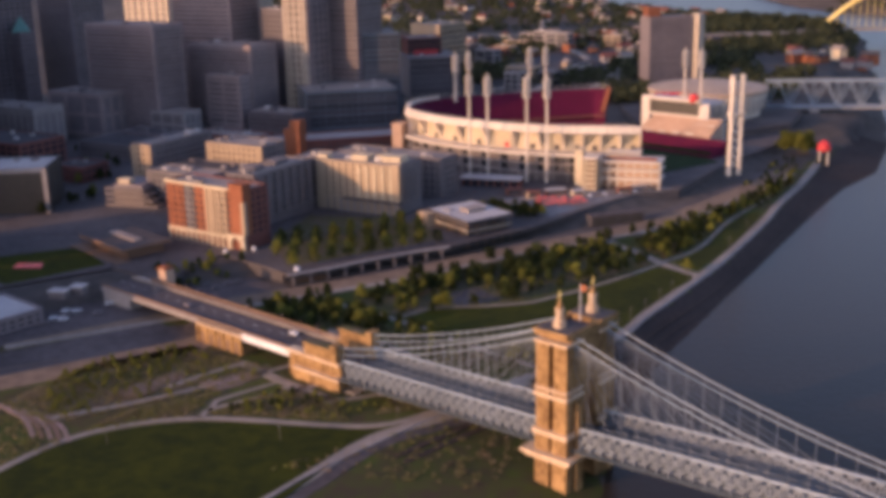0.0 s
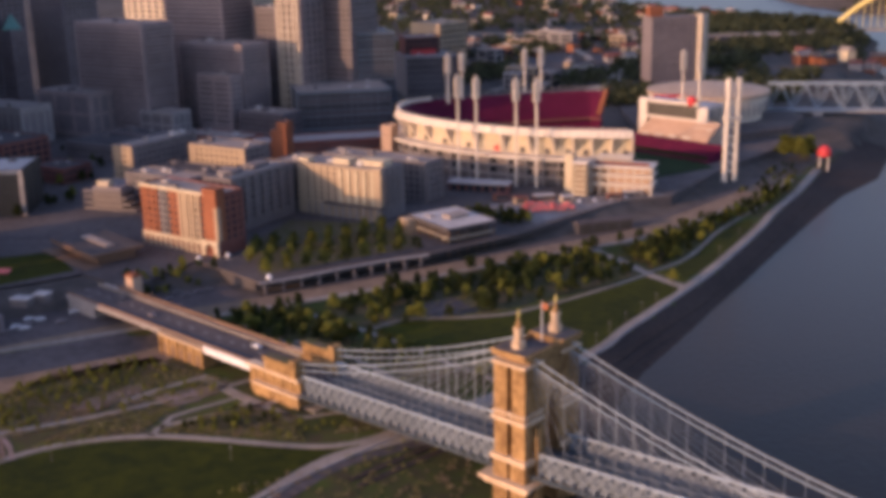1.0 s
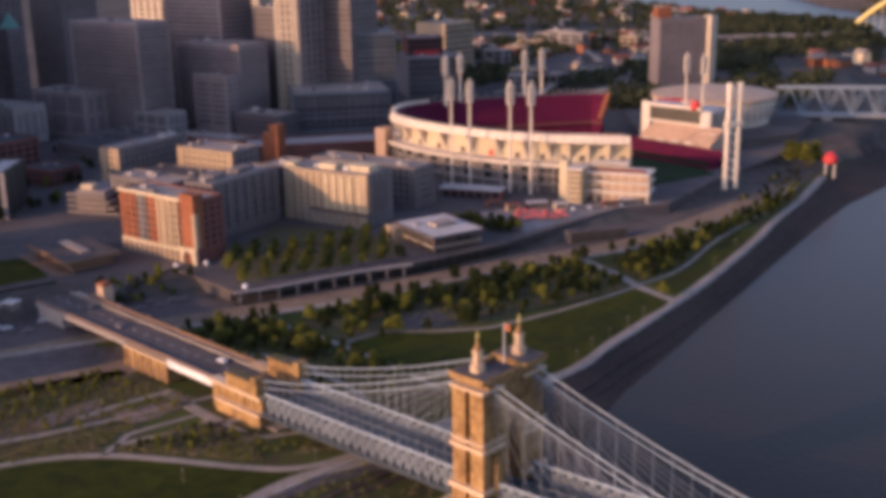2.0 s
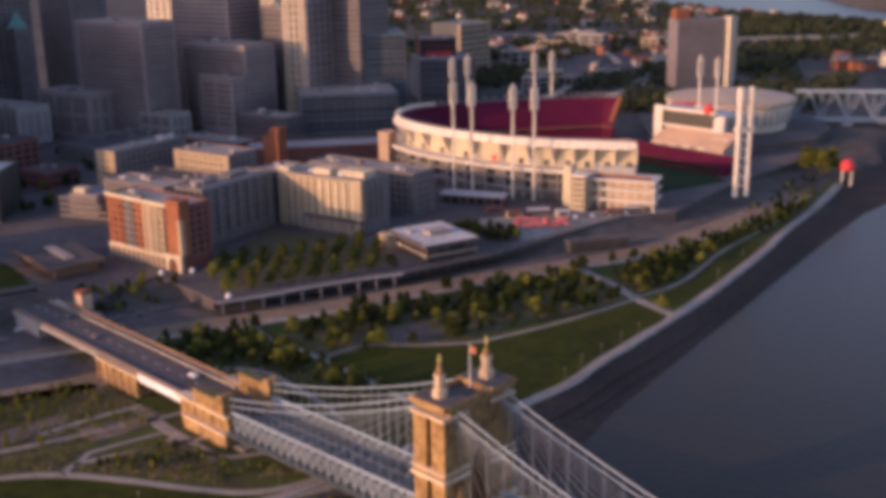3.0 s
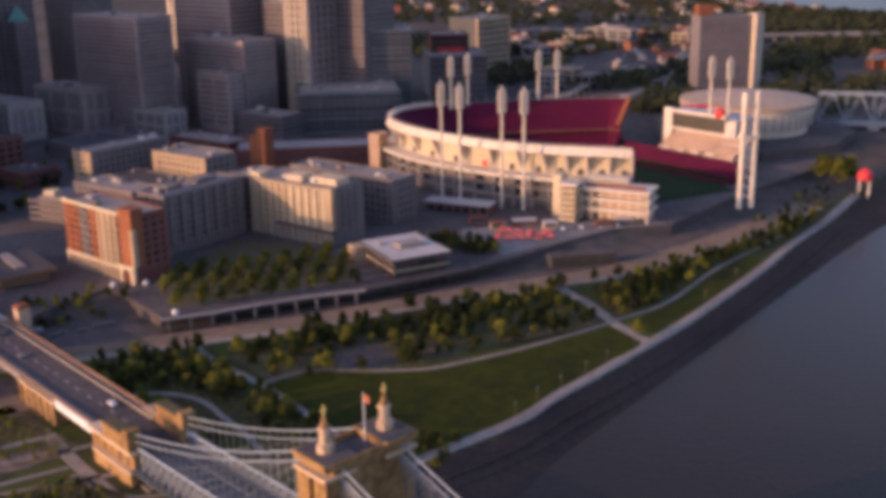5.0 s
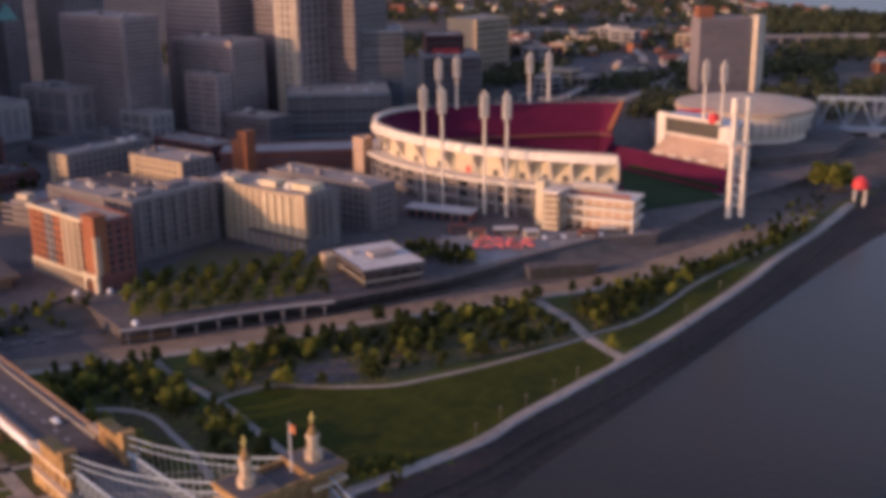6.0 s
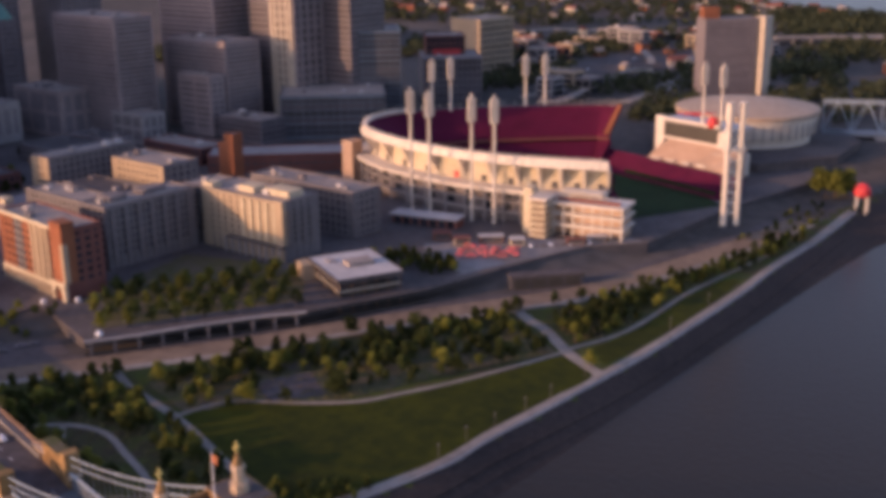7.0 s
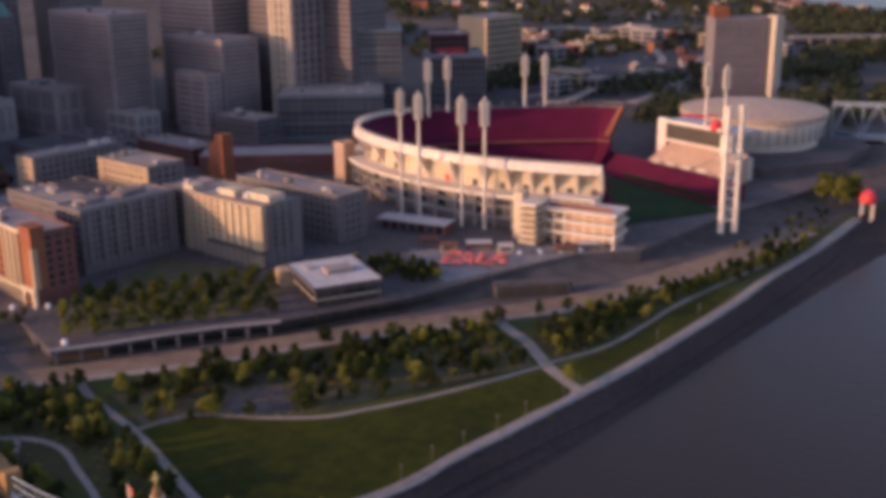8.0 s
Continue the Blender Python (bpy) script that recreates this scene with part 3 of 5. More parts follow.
# rear wings: sunlight painted as tan fronts, shade as grey side walls
block("apartment_building", "low apartment wing with gable painted sunlit tan, sides grey", -197, 716, 17, 60, 16, 44, "grey_clad", "glass", 7, 4, 14, units=3, pier=2.4, band=1.7, front=[(4, "tan")])
block("apartment_building", "apartment wing behind courtyard, sunlit front painted tan, sides grey", -122, 703, 46, 24, 16, 44, "grey_clad", "glass", 7, 11, 5, units=5, pier=2.4, band=1.7, front=[(11, "tan")])
block("apartment_building", "grey apartment infill below the rear wings", -128, 672, 60, 20, 16, 34, "grey_clad", "glass", 5, 14, 5, units=4, pier=2.4, band=1.7, roof="roof_dark")
bt = block("brick_tower", "stepped orange brick stair tower lit by the sun", -108, 777, 7.5, 8, 16, 47.5, "brick", "glass", 8, 2, 2, category="tower", units=0, pier=2.4, band=2)
part("step", boxes((-6, -0.4, 0, 8, -1.5, 26)), "brick", bt, "lower brick step of the tower")
# lighter tan in place of brick gives this shaded tower a sunlit look
block("brick_tower", "brick stair tower at the ballpark corner, sunlight put into its tan", -36, 790, 8, 9, 16, 42, "bleacher", "glass", 6, 2, 2, category="tower", units=0, pier=2.4, band=2)
block("parking_garage", "long red-brown parking garage with open decks", -30, 835, 110, 30, 16, 27, "brick_dark", "roof_dark", 3, 20, 5, split=False, pier=0.8, band=1.9, units=0, category="garage", e=(0.97, 0.24), roof="concrete")

# streets and low buildings by the bridge head
# near-black wall colour carries the shade that lies on the museum's front
mus = block("museum", "city building with front shade put into its dark wall, pale frame and white roof", -244, 652, 46, 40, 16, 43, "dark_metal", "dark_metal", 2, 3, 3, split=False, units=2, roof="roof_white", pier=2.5, band=1.5, category="museum", e=(0.99, 0.1))
part("frame", boxes((-0.6, 1.5, -0.9, 0, 0, 27.6), (44.5, 46.9, -0.9, 0, 0, 27.6), (1.5, 44.5, -0.9, 0, 25.4, 27.6)), "concrete", mus, "pale concrete frame")
pav = thing("pavilion", plan_pose(-199, 577, 16, 0.70, -0.714), "low brown timber pavilion with a broad flat roof", "pavilion")
part("wall", boxes((2, 42, 3, 24, -0.5, 4.6)), "brown", pav)
part("roof", boxes((-1, 45, -1, 27, 5.2, 6.3)), "roof_dark", pav)
part("skylight", boxes((8, 36, 11, 16, 6.3, 7.1)), "roof", pav)
part("fascia", boxes((-1.4, 45.4, -1.5, -1.0, 4.6, 6.4), (45.0, 45.5, -1.0, 27, 4.6, 6.4)), "brown", pav)
part("terrace", boxes((-4, 47, -6, 2.8, -0.6, 0.4)), "brown", pav)
for k in range(8):
    part("post", boxes((k * 6.4, k * 6.4 + 0.4, -0.6, -0.2, 0.4, 5.2)), "brown", pav)
gar = thing("parking_garage", plan_pose(-214, 668, 16, 0.95, -0.3), "small open parking deck with dark levels", "garage")
for k in range(4):
    part("level", boxes((0, 36 - 3 * k, 0, 30, k * 3.4, k * 3.4 + 0.9)), "grey_clad", gar)
    part("rail", boxes((0, 36 - 3 * k, -0.2, 0.1, k * 3.4 + 0.9, k * 3.4 + 1.7)), "grey_clad", gar)
part("core", boxes((4, 24, 4, 28, 0, 13)), "tower_dark", gar)
part("stair_house", boxes((6, 14, 6, 12, 10, 16)), "cream", gar)
block("low_building", "low river-front building with a white roof", -184, 471, 50, 34, 9.6, 16, "tower_dark", "glass", 2, 12, 6, units=2, roof="roof_white", pier=1.6, band=1.5, e=(0.65, 0.76))
for x, y, w in ((-186, 486, 8), (-178, 492, 6)):
    sh = thing("kiosk", plan_pose(x, y, 15.9, 0.94, -0.2), "small white kiosk by the street", "kiosk")
    part("body", boxes((0, w, 0, 5, 0, 3.4)), "grey_clad", sh)
    part("roof", boxes((-0.5, w + 0.5, -0.5, 5.5, 3.4, 3.9)), "roof_white", sh)
kio = thing("gate_tower", plan_pose(-140, 506, 14, 0.757, -0.653), "small square stone gate house beside the bridge road", "gatehouse")
part("body", boxes((0, 5.5, 0, 5, -4, 9.5)), "bleacher", kio)
part("cap", boxes((-0.4, 5.9, -0.4, 5.4, 9.5, 10.1), (0.8, 4.6, 0.8, 4.2, 10.1, 10.8)), "brick", kio)
part("door", boxes((1.6, 3.4, -0.08, 0, 0, 3)), "tower_dark", kio)

# downtown
block("office_tower", "broad stone office slab with sunlit top corner", -240, 908, 76, 34, 18, 106, "tower_stone", "glass_tower", 27, 1, 1, split=False, pier=1.6, band=1.7, depth=0.6)
block("office_tower", "tall stone office tower with ribbon windows", -192, 985, 66, 40, 20, 175, "tower_stone", "glass_tower", 40, 1, 1, split=False, pier=1.4, band=2.0, depth=0.6)
block("office_block", "lower stone office block in front of a tower", -168, 940, 70, 34, 18, 85, "tower_stone", "glass_tower", 20, 1, 1, split=False, pier=1.4, band=1.8, depth=0.6)
block("office_block", "plain stone block at a tower's foot", -176, 925, 36, 14, 18, 62, "tower_stone", "glass_tower", 10, 2, 2, split=False, pier=2.4, band=2.6)
# front gets the lighter stone as painted sunlight, other sides stay darker
block("office_tower", "tall limestone tower with one side painted sunlit tan", -124, 972, 24, 62, 20, 178, "tower_stone", "glass_tower", 26, 4, 8, split=False, pier=3.0, band=1.6, depth=1.4, front=[(4, "tower_lit")])
block("office_tower", "dark glass office tower beside the limestone tower", -143, 985, 28, 30, 20, 112, "tower_dark", "glass_tower", 22, 6, 6, split=False, pier=1.0, band=1.3)
block("office_block", "wide dark glass wing beside a tower", -82, 985, 46, 40, 18, 120, "tower_dark", "glass_tower", 24, 10, 10, split=False, pier=0.8, band=1.4)
block("office_block", "blue glass podium block beside a tower", -46, 940, 78, 60, 18, 48, "glass_blue", "glass_tower", 6, 14, 12, split=False, pier=0.5, band=1.6, units=6, e=(0.97, 0.24))
block("office_block", "grey office block with flat roof", -46, 1000, 34, 60, 18, 88, "glass_blue", "glass_tower", 16, 8, 12, split=False, pier=0.7, band=1.4, e=(0.97, 0.24))
block("office_block", "dark low block behind the ballpark", 8, 1085, 50, 60, 18, 58, "tower_dark", "glass_tower", 7, 12, 12, split=False, e=(0.97, 0.24), units=5)
rb = block("office_block", "red brick block with a red sign band", -10, 1110, 34, 30, 18, 74, "brick_dark", "glass", 9, 8, 8, split=False, units=1, e=(0.97, 0.24))
part("sign_band", boxes((6, 30, -0.8, 0, 40, 45)), "red", rb, "red sign band")
block("office_block", "plain tan office block with blank sunlit side", -14, 1245, 40, 50, 20, 75, "tan", "glass", 9, 3, 9, split=False, sides="r", pier=2, band=2, e=(0.8, -0.6))
block("office_block", "low civic block with a pale frame", -286, 905, 62, 30, 18, 52, "tower_stone", "tower_dark", 2, 3, 3, split=False, pier=3.0, band=3.0, units=5)
col = block("office_block", "pale columned civic building", -330, 872, 60, 30, 18, 46, "concrete", "tower_dark", 1, 8, 4, split=False, pier=2.6, band=5.0, units=2)
block("low_building", "small grey-green hall with white corner columns", -216, 890, 36, 20, 18, 38, "concrete", "grey_clad", 2, 3, 3, split=False, pier=2.0, band=2.0, units=0)
block("office_block", "low dark block in a downtown street", -130, 900, 46, 24, 18, 34, "tower_dark", "glass_tower", 4, 10, 5, split=False, units=4)
block("office_block", "low dark shop row in a downtown street", -150, 830, 60, 24, 16, 27, "brick_dark", "glass", 3, 14, 5, split=False, units=5)
block("office_block", "low grey parking block downtown", -215, 800, 80, 40, 16, 26, "grey_clad", "roof_dark", 3, 16, 8, split=False, units=4, roof="roof_dark", pier=0.8, band=1.8)
block("office_tower", "dark office tower at the edge of downtown", -402, 980, 60, 50, 18, 132, "tower_dark", "glass_tower", 26, 12, 8, split=False, pier=1.6, band=1.6)
dome = block("office_tower", "dark stone tower with a green copper roof", -378, 990, 16, 16, 18, 96, "tower_dark", "glass_tower", 18, 5, 5, split=False, pier=1.4, band=1.8, units=0)
bm = bmesh.new()
tube(bm, [(8, 8, 78), (8, 8, 80), (8, 8, 92)], [9.5, 9.5, 0.5], 4)
part("copper_roof", bm, "copper", dome, "green copper pyramid roof")
block("office_tower", "grey office tower behind the stone slab", -350, 1045, 44, 40, 20, 170, "tower_dark", "glass_tower", 34, 12, 8, split=False, pier=2.2, band=1.2)
block("office_tower", "pale far office tower catching low sun", -350, 1400, 72, 40, 20, 175, "tower_lit", "glass_tower", 26, 6, 8, split=False, pier=4, band=1.6)
block("office_tower", "far limestone office tower catching low sun", -245, 1400, 34, 40, 20, 150, "tower_lit", "glass_tower", 26, 5, 8, split=False, pier=2.6, band=1.6)
lyt = block("apartment_tower", "brown slab apartment tower with an end wall painted sunlit", 240, 1130, 46, 22, 18, 88, "tower_dark", "glass_tower", 24, 12, 4, split=False, sides="f", e=(0.96, 0.28), category="tower", units=1, pier=1.0, band=1.5)
# paler colour of the end wall stands for sun falling on it
part("end_wall", boxes((0, 9, 0, 12, -1.5, 72)), "tower_lit", lyt, "end wall painted in lighter sunlit limestone").matrix_basis = pose(46.2, 4, 0, 0, 0, -56)
part("roof_house", boxes((0, 14, 6, 16, 70, 80)), "brick", lyt, "red-brown roof house")
# out of view, added only to throw shade on the downtown towers
block("office_tower", "plain unseen office tower added west of the city for shade", -520, 955, 80, 90, 16, 175, "tower_stone", "glass_tower", 30, 10, 8, split=False, units=0, sides="fr", pier=1.6, band=1.8)
# partly unseen row that adds shade; its tallest block darkens the museum
for x, y, L, W, h in ((-300, 690, 60, 40, 18), (-300, 760, 70, 40, 22), (-385, 690, 60, 60, 30), (-385, 790, 60, 50, 34), (-330, 600, 40, 20, 52), (-250, 735, 30, 24, 10), (-225, 850, 40, 20, 12)):
    block("office_block", "dark low city block west of the apartments, row partly added for shade", x, y, L, W, 15.5, 16 + h, rng.choice(["tower_dark", "brick_dark", "grey_clad"]), "glass", max(2, int(h / 4)), 10, 6, split=False, units=4, pier=1.6, band=1.6, group="low city blocks", roof="roof_dark")

sheet("forecourt", [(52, 615.5), (72, 635.5), (111, 672.8), (140, 684.5), (132, 692), (93, 682), (76, 682), (30, 668), (34, 640), (56, 622)], 15.5, 16.06, "forecourt", "pale paved forecourt before the ballpark", "forecourt")
ribbon("forecourt_kerb", curve_pts([(30, 648), (48, 640), (58, 631), (61, 626)], 5), -0.7, 0.7, 0.3, 0.5, "path", "pale kerb round a planted triangle", "kerb", level=16.0)

# unseen city blocks added west to shade the bridge head in the evening
block("office_block", "brown unseen block added west of the plaza lawn for shade", -262, 520, 40, 62, 14, 43, "brick_dark", "glass", 7, 8, 12, split=False, units=3, e=(1.0, 0.0), group="low city blocks")
block("office_block", "grey unseen block added west of the parking lots for shade", -258, 415, 40, 78, 9, 49, "grey_clad", "glass", 9, 8, 14, split=False, units=3, e=(1.0, 0.0), group="low city blocks")

block("office_block", "grey unseen block added beside the river road for shade", -258, 368, 40, 44, 8, 42, "grey_clad", "glass", 8, 6, 10, split=False, units=2, e=(1.0, 0.0), group="low city blocks", sides="r")
# unseen tall towers added to the west so long shadows fall over downtown fronts
for x, y, w, top in ((-470, 872, 74, 170), (-446, 828, 50, 180), (-428, 790, 46, 152), (-412, 745, 62, 140), (-400, 682, 62, 150), (-400, 602, 70, 166)):
    block("office_tower", "tall unseen stone tower added west of downtown for shade", x, y, w, 40, 16, top, "tower_stone", "glass_tower", 6, 2, 2, split=False, units=1, e=(0.518, -0.855), pier=3, band=6, sides="r")

# ---- suspension bridge ----
U, V = Vector((-0.757, 0.653)).normalized(), Vector((0.653, 0.757)).normalized()
TOWER = Vector((39.0, 336.5))
bridge_m = Matrix.Translation((TOWER.x, TOWER.y, 0)) @ pose(0, 0, 0, 0, 0, math.degrees(math.atan2(U.y, U.x)))


def bp_(s, w, z):
    """Bridge places: s along it towards the city, w across it (negative to the west), z up."""
    return (s, -w, z)


def bbox(bm, s0, s1, w0, w1, z0, z1):
    return box(bm, s0, s1, -w1, -w0, z0, z1)


def bboxes(*a):
    bm = bmesh.new()
    for q in a:
        bbox(bm, *q)
    return bm


bridge = thing("suspension_bridge", bridge_m, "old suspension bridge with stone tower and pale blue steel trusses", "bridge")


def deck_z(s):
    """Height of the truss's top edge."""
    return 21.8 - 0.028 * s if s > 0 else 21.8 + 5.0 * (1 - (1 + s / 161) ** 2)


def cable_z(s):
    if s > 0:
        t = s / 100
        return 55.5 + (24 - 55.5) * t - 12 * t * (1 - t)
    return 27 + 28.5 * (1 + s / 161) ** 2


HALF = [(-11.6, -4), (-11.4, 21), (-11.1, 21), (-11.0, 53), (0, 53), (0, 39), (-1.2, 37.4), (-2.4, 34), (-3.4, 30), (-3.8, 26), (-3.8, -4)]


def tower_half(sign, s0, s1):
    bm = bmesh.new()
    a = [bm.verts.new((s0, -w * sign, z)) for w, z in HALF]
    b = [bm.verts.new((s1, -w * sign, z)) for w, z in HALF]
    bm.faces.new(a)
    bm.faces.new(b[::-1])
    for i in range(len(a)):
        j = (i + 1) % len(a)
        bm.faces.new((a[j], a[i], b[i], b[j]))
    bmesh.ops.recalc_face_normals(bm, faces=bm.faces)
    bmesh.ops.triangulate(bm, faces=[f for f in bm.faces if len(f.verts) > 4])
    return bm


tower = new("tower")
tower.parent = bridge
tower.matrix_basis = Matrix.Translation((-0.11, 0, 0)) @ Matrix.Diagonal((0.9, 1, 1, 1))
tagged(tower, label="tawny sandstone bridge tower with a pointed arch")
part("west_leg", tower_half(1, -7.2, 5.0), "stone", tower)
part("east_leg", tower_half(-1, -7.2, 5.0), "stone", tower)
for sg in (-1, 1):
    lo, hi = (-13.9, -10.9) if sg < 0 else (10.9, 13.9)
    for a, b in ((-7.9, -1.8), (-0.4, 5.7)):
        part("buttress", bboxes((a, b, lo, hi, -4, 20), (a + 0.3, b - 0.3, lo + 0.35 * (sg < 0), hi - 0.35 * (sg > 0), 20, 51)), "stone", tower)
    for z, h, g in ((32.6, 1.2, 0.5), (35.0, 0.7, 0.3), (19.6, 1.6, 0.8), (50.6, 0.8, 0.3)):
        a, b = (lo - g, -4.6) if sg < 0 else (4.6, hi + g)
        part("string_course", bboxes((-7.8 - g, 5.6 + g, a, b, z, z + h)), "stone_trim", tower, "pale stone band")
    a, b = (-16.2, -4.4) if sg < 0 else (4.4, 16.2)
    part("ledge", bboxes((-11.0, 10.4, a, b, 12.4, 13.6), (-9.6, 9.0, a + 0.9, b - 0.9, 11.2, 12.4)), "stone_trim", tower, "pale stone ledge round the tower at deck level")
    a, b = (-13.9, -4.2) if sg < 0 else (4.2, 13.9)
    part("cornice", bboxes((-8.1, 5.9, a, b, 53.0, 54.2), (-8.5, 6.3, a - 0.4 * (sg < 0), b + 0.4 * (sg > 0), 54.2, 55.0)), "stone", tower)
    part("lead_cap", bboxes((-7.9, 5.7, a + 0.2, b - 0.2, 55.0, 55.14)), "roof_dark", tower, "dark weathered cap")
    bm = bmesh.new()
    tube(bm, [bp_(-1.1, 9.1 * sg, 55.1), bp_(-1.1, 9.1 * sg, 57.2), bp_(-1.1, 9.1 * sg, 57.21), bp_(-1.1, 9.1 * sg, 60.8), bp_(-1.1, 9.1 * sg, 60.81), bp_(-1.1, 9.1 * sg, 61.5)], [2.2, 2.2, 1.45, 1.35, 1.75, 1.6], 8)
    turret = part("turret", bm, "stone_trim", tower, "round stone turret")
    bm = bmesh.new()
    tube(bm, [bp_(-1.1, 9.1 * sg, 61.5), bp_(-1.1, 9.1 * sg, 63.0), bp_(-1.1, 9.1 * sg, 64.4)], [1.3, 0.8, 0.25], 8)
    part("cap", bm, "stone", turret)
    bm = bboxes((-1.28, -0.92, 9.1 * sg - 0.18, 9.1 * sg + 0.18, 64.2, 67.0), (-1.28, -0.92, 9.1 * sg - 0.8, 9.1 * sg + 0.8, 65.4, 65.8))
    part("finial", bm, "yellow", turret, "gilded cross finial")
part("lead_roof", bboxes((-6.8, 4.6, -4.2, 4.2, 53, 53.2)), "roof_dark", tower, "dark weathered roof between the legs")
part("parapet", bboxes((-7.8, -6.8, -4.2, 4.2, 53, 54.6), (4.6, 5.6, -4.2, 4.2, 53, 54.6)), "stone", tower)
bm = bmesh.new()
tube(bm, [bp_(0, 3.5, 53), bp_(0, 3.5, 66)], [0.22, 0.14], 8)
pole = part("flagpole", bm, "deck_side", tower, "white flagpole")
part("flag", bboxes((-2.6, 0, 3.44, 3.56, 63.6, 65.6)), "brick", pole, "small red and white flag")
part("pier_buttress", bboxes((-9.5, -7.9, -9.5, -6.5, -4, 28), (-9.2, -7.9, -9.0, -7.0, 28, 31)), "stone", tower)

MIX = -240
for w in (-9.1, 9.1):
    for off, r in ((0, 0.24), (2.6, 0.2)):
        for seg in (range(0, 101, 5), range(0, MIX, -6)):
            bm = bmesh.new()
            tube(bm, [bp_(s, w, cable_z(s) - off * (1 if s > 0 else 1 - 0.3 * abs(s) / 161)) for s in seg], r, 8)
            part("cable", bm, "cable", bridge, "pale wrapped main cable")
    bar = None
    for s in list(range(4, 96, 4)) + list(range(-6, MIX, -6)):
        top, low = cable_z(s), deck_z(s)
        if top - low > 1.2:
            o = part("hanger", boxes((-0.07, 0.07, -0.07, 0.07, 0, 1)) if bar is None else None, "wire", bridge, mesh=bar)
            bar = o.data
            o.location, o.scale = bp_(s, w, low), (1, 1, top - low)
    for k in range(1, 12):
        for sgn in (1, -1):
            s = sgn * (8 + 6.5 * k)
            bm = bmesh.new()
            tube(bm, [bp_(sgn * 4, w, 51.5), bp_(s, w, deck_z(s))], 0.08, 5)
            part("stay", bm, "wire", bridge)
for w in (-8.6, 8.6):
    for ss in (list(range(100, 4, -4)) + [5], list(range(-5, MIX, -4))):
        for a, b in zip(ss, ss[1:]):
            bm = bmesh.new()
            for o, t, h in ((-3.0, 0.3, 0.45), (-6.2, 0.6, 1.0)):
                beam(bm, bp_(a, w, deck_z(a) + o), bp_(b, w, deck_z(b) + o), t, h)
            beam(bm, bp_(a, w, deck_z(a)), bp_(a, w, deck_z(a) - 6), 0.5, 0.9)
            beam(bm, bp_(a, w, deck_z(a)), bp_(b, w, deck_z(b) - 6), 0.42, 0.75)
            beam(bm, bp_(a, w, deck_z(a) - 6), bp_(b, w, deck_z(b)), 0.42, 0.75)
            part("truss_panel", bm, "steel_blue", bridge)
        bm = bmesh.new()
        tube(bm, [bp_(a, w, deck_z(a)) for a in ss], 0.5, 6)
        part("top_chord", bm, "cable", bridge, "pale top chord of the truss")
    bm = bmesh.new()
    ss = list(range(100, MIX, -5))
    wo = w * 1.25
    for a, b in zip(ss, ss[1:]):
        beam(bm, bp_(a, wo, deck_z(a) - 6.9), bp_(b, wo, deck_z(b) - 6.9), 2.2, 0.3)
        beam(bm, bp_(a, wo + (1.4 if w > 0 else -1.4), deck_z(a) - 5.7), bp_(b, wo + (1.4 if w > 0 else -1.4), deck_z(b) - 5.7), 0.12, 0.12)
    part("walkway", bm, "grid_deck", bridge, "outer footway with a light rail")
rows = []
bm = bmesh.new()
for s in range(100, MIX, -5):
    z = deck_z(s) - 4.8
    rows.append([bm.verts.new(bp_(s, w, z + h)) for w, h in ((-8.2, 0), (8.2, 0), (8.2, -0.7), (-8.2, -0.7))])
for a, b in zip(rows, rows[1:]):
    for k in range(4):
        bm.faces.new((a[k], a[(k + 1) % 4], b[(k + 1) % 4], b[k]))
bmesh.ops.recalc_face_normals(bm, faces=bm.faces)
part("deck", bm, "grid_deck", bridge, "blue-grey steel grid deck")
bar = None
for s in range(98, MIX, -4):
    o = part("floor_beam", bboxes((-0.25, 0.25, -10.6, 10.6, -1.2, 0)) if bar is None else None, "steel_blue", bridge, mesh=bar)
    bar = o.data
    o.location = bp_(s, 0, deck_z(s) - 5.5)
for w in (-2.6, 2.6):
    bm = bmesh.new()
    for a, b in zip(range(100, MIX, -5), range(95, MIX - 5, -5)):
        beam(bm, bp_(a, w, deck_z(a) - 3.6), bp_(b, w, deck_z(b) - 3.6), 0.3, 0.5)
    part("lane_rail", bm, "glass_blue", bridge, "blue guard rail of the carriageway")

anch = thing("anchorage", bridge_m, "tawny sandstone bridge anchorage on the river bank", "anchorage")
part("body", bboxes((99, 128, -10.6, -7.4, 3.5, 18.2)), "stone", anch)
part("body", bboxes((99, 128, 7.4, 10.6, 3.5, 18.2)), "stone", anch)
part("core", bboxes((99, 128, -7.4, 7.4, 3.5, 13.2)), "stone", anch)
part("plinth", bboxes((98.3, 124, -12.4, -10.6, 2.5, 11.5), (98.3, 124, 10.6, 12.4, 2.5, 11.5)), "stone", anch)
for sg in (-1, 1):
    a, b = (-11.4, -7.6) if sg < 0 else (7.6, 11.4)
    part("cable_house", bboxes((101, 118, a, b, 18.2, 22.6), (100.4, 118.6, a - 0.4, b + 0.4, 22.6, 23.3), (99.8, 103.0, a - 0.4, b + 0.4, 18.2, 25.2)), "stone", anch, "stone cable house")
    part("lead_cap", bboxes((103.2, 118.4, a - 0.2, b + 0.2, 23.3, 23.5)), "planting", anch, "mossy weathered cap")
    part("coping", bboxes((98.7, 128.5, a - 0.4 * (sg < 0), b + 0.4 * (sg > 0), 17.2, 18.3)), "stone_trim", anch, "pale stone coping")
    part("string_course", bboxes((98.0, 124.3, a - 1.4 * (sg < 0), b + 1.4 * (sg > 0), 11.4, 12.2)), "stone_trim", anch)
    for k in range(5):
        y = -11.0 if sg < 0 else 10.6
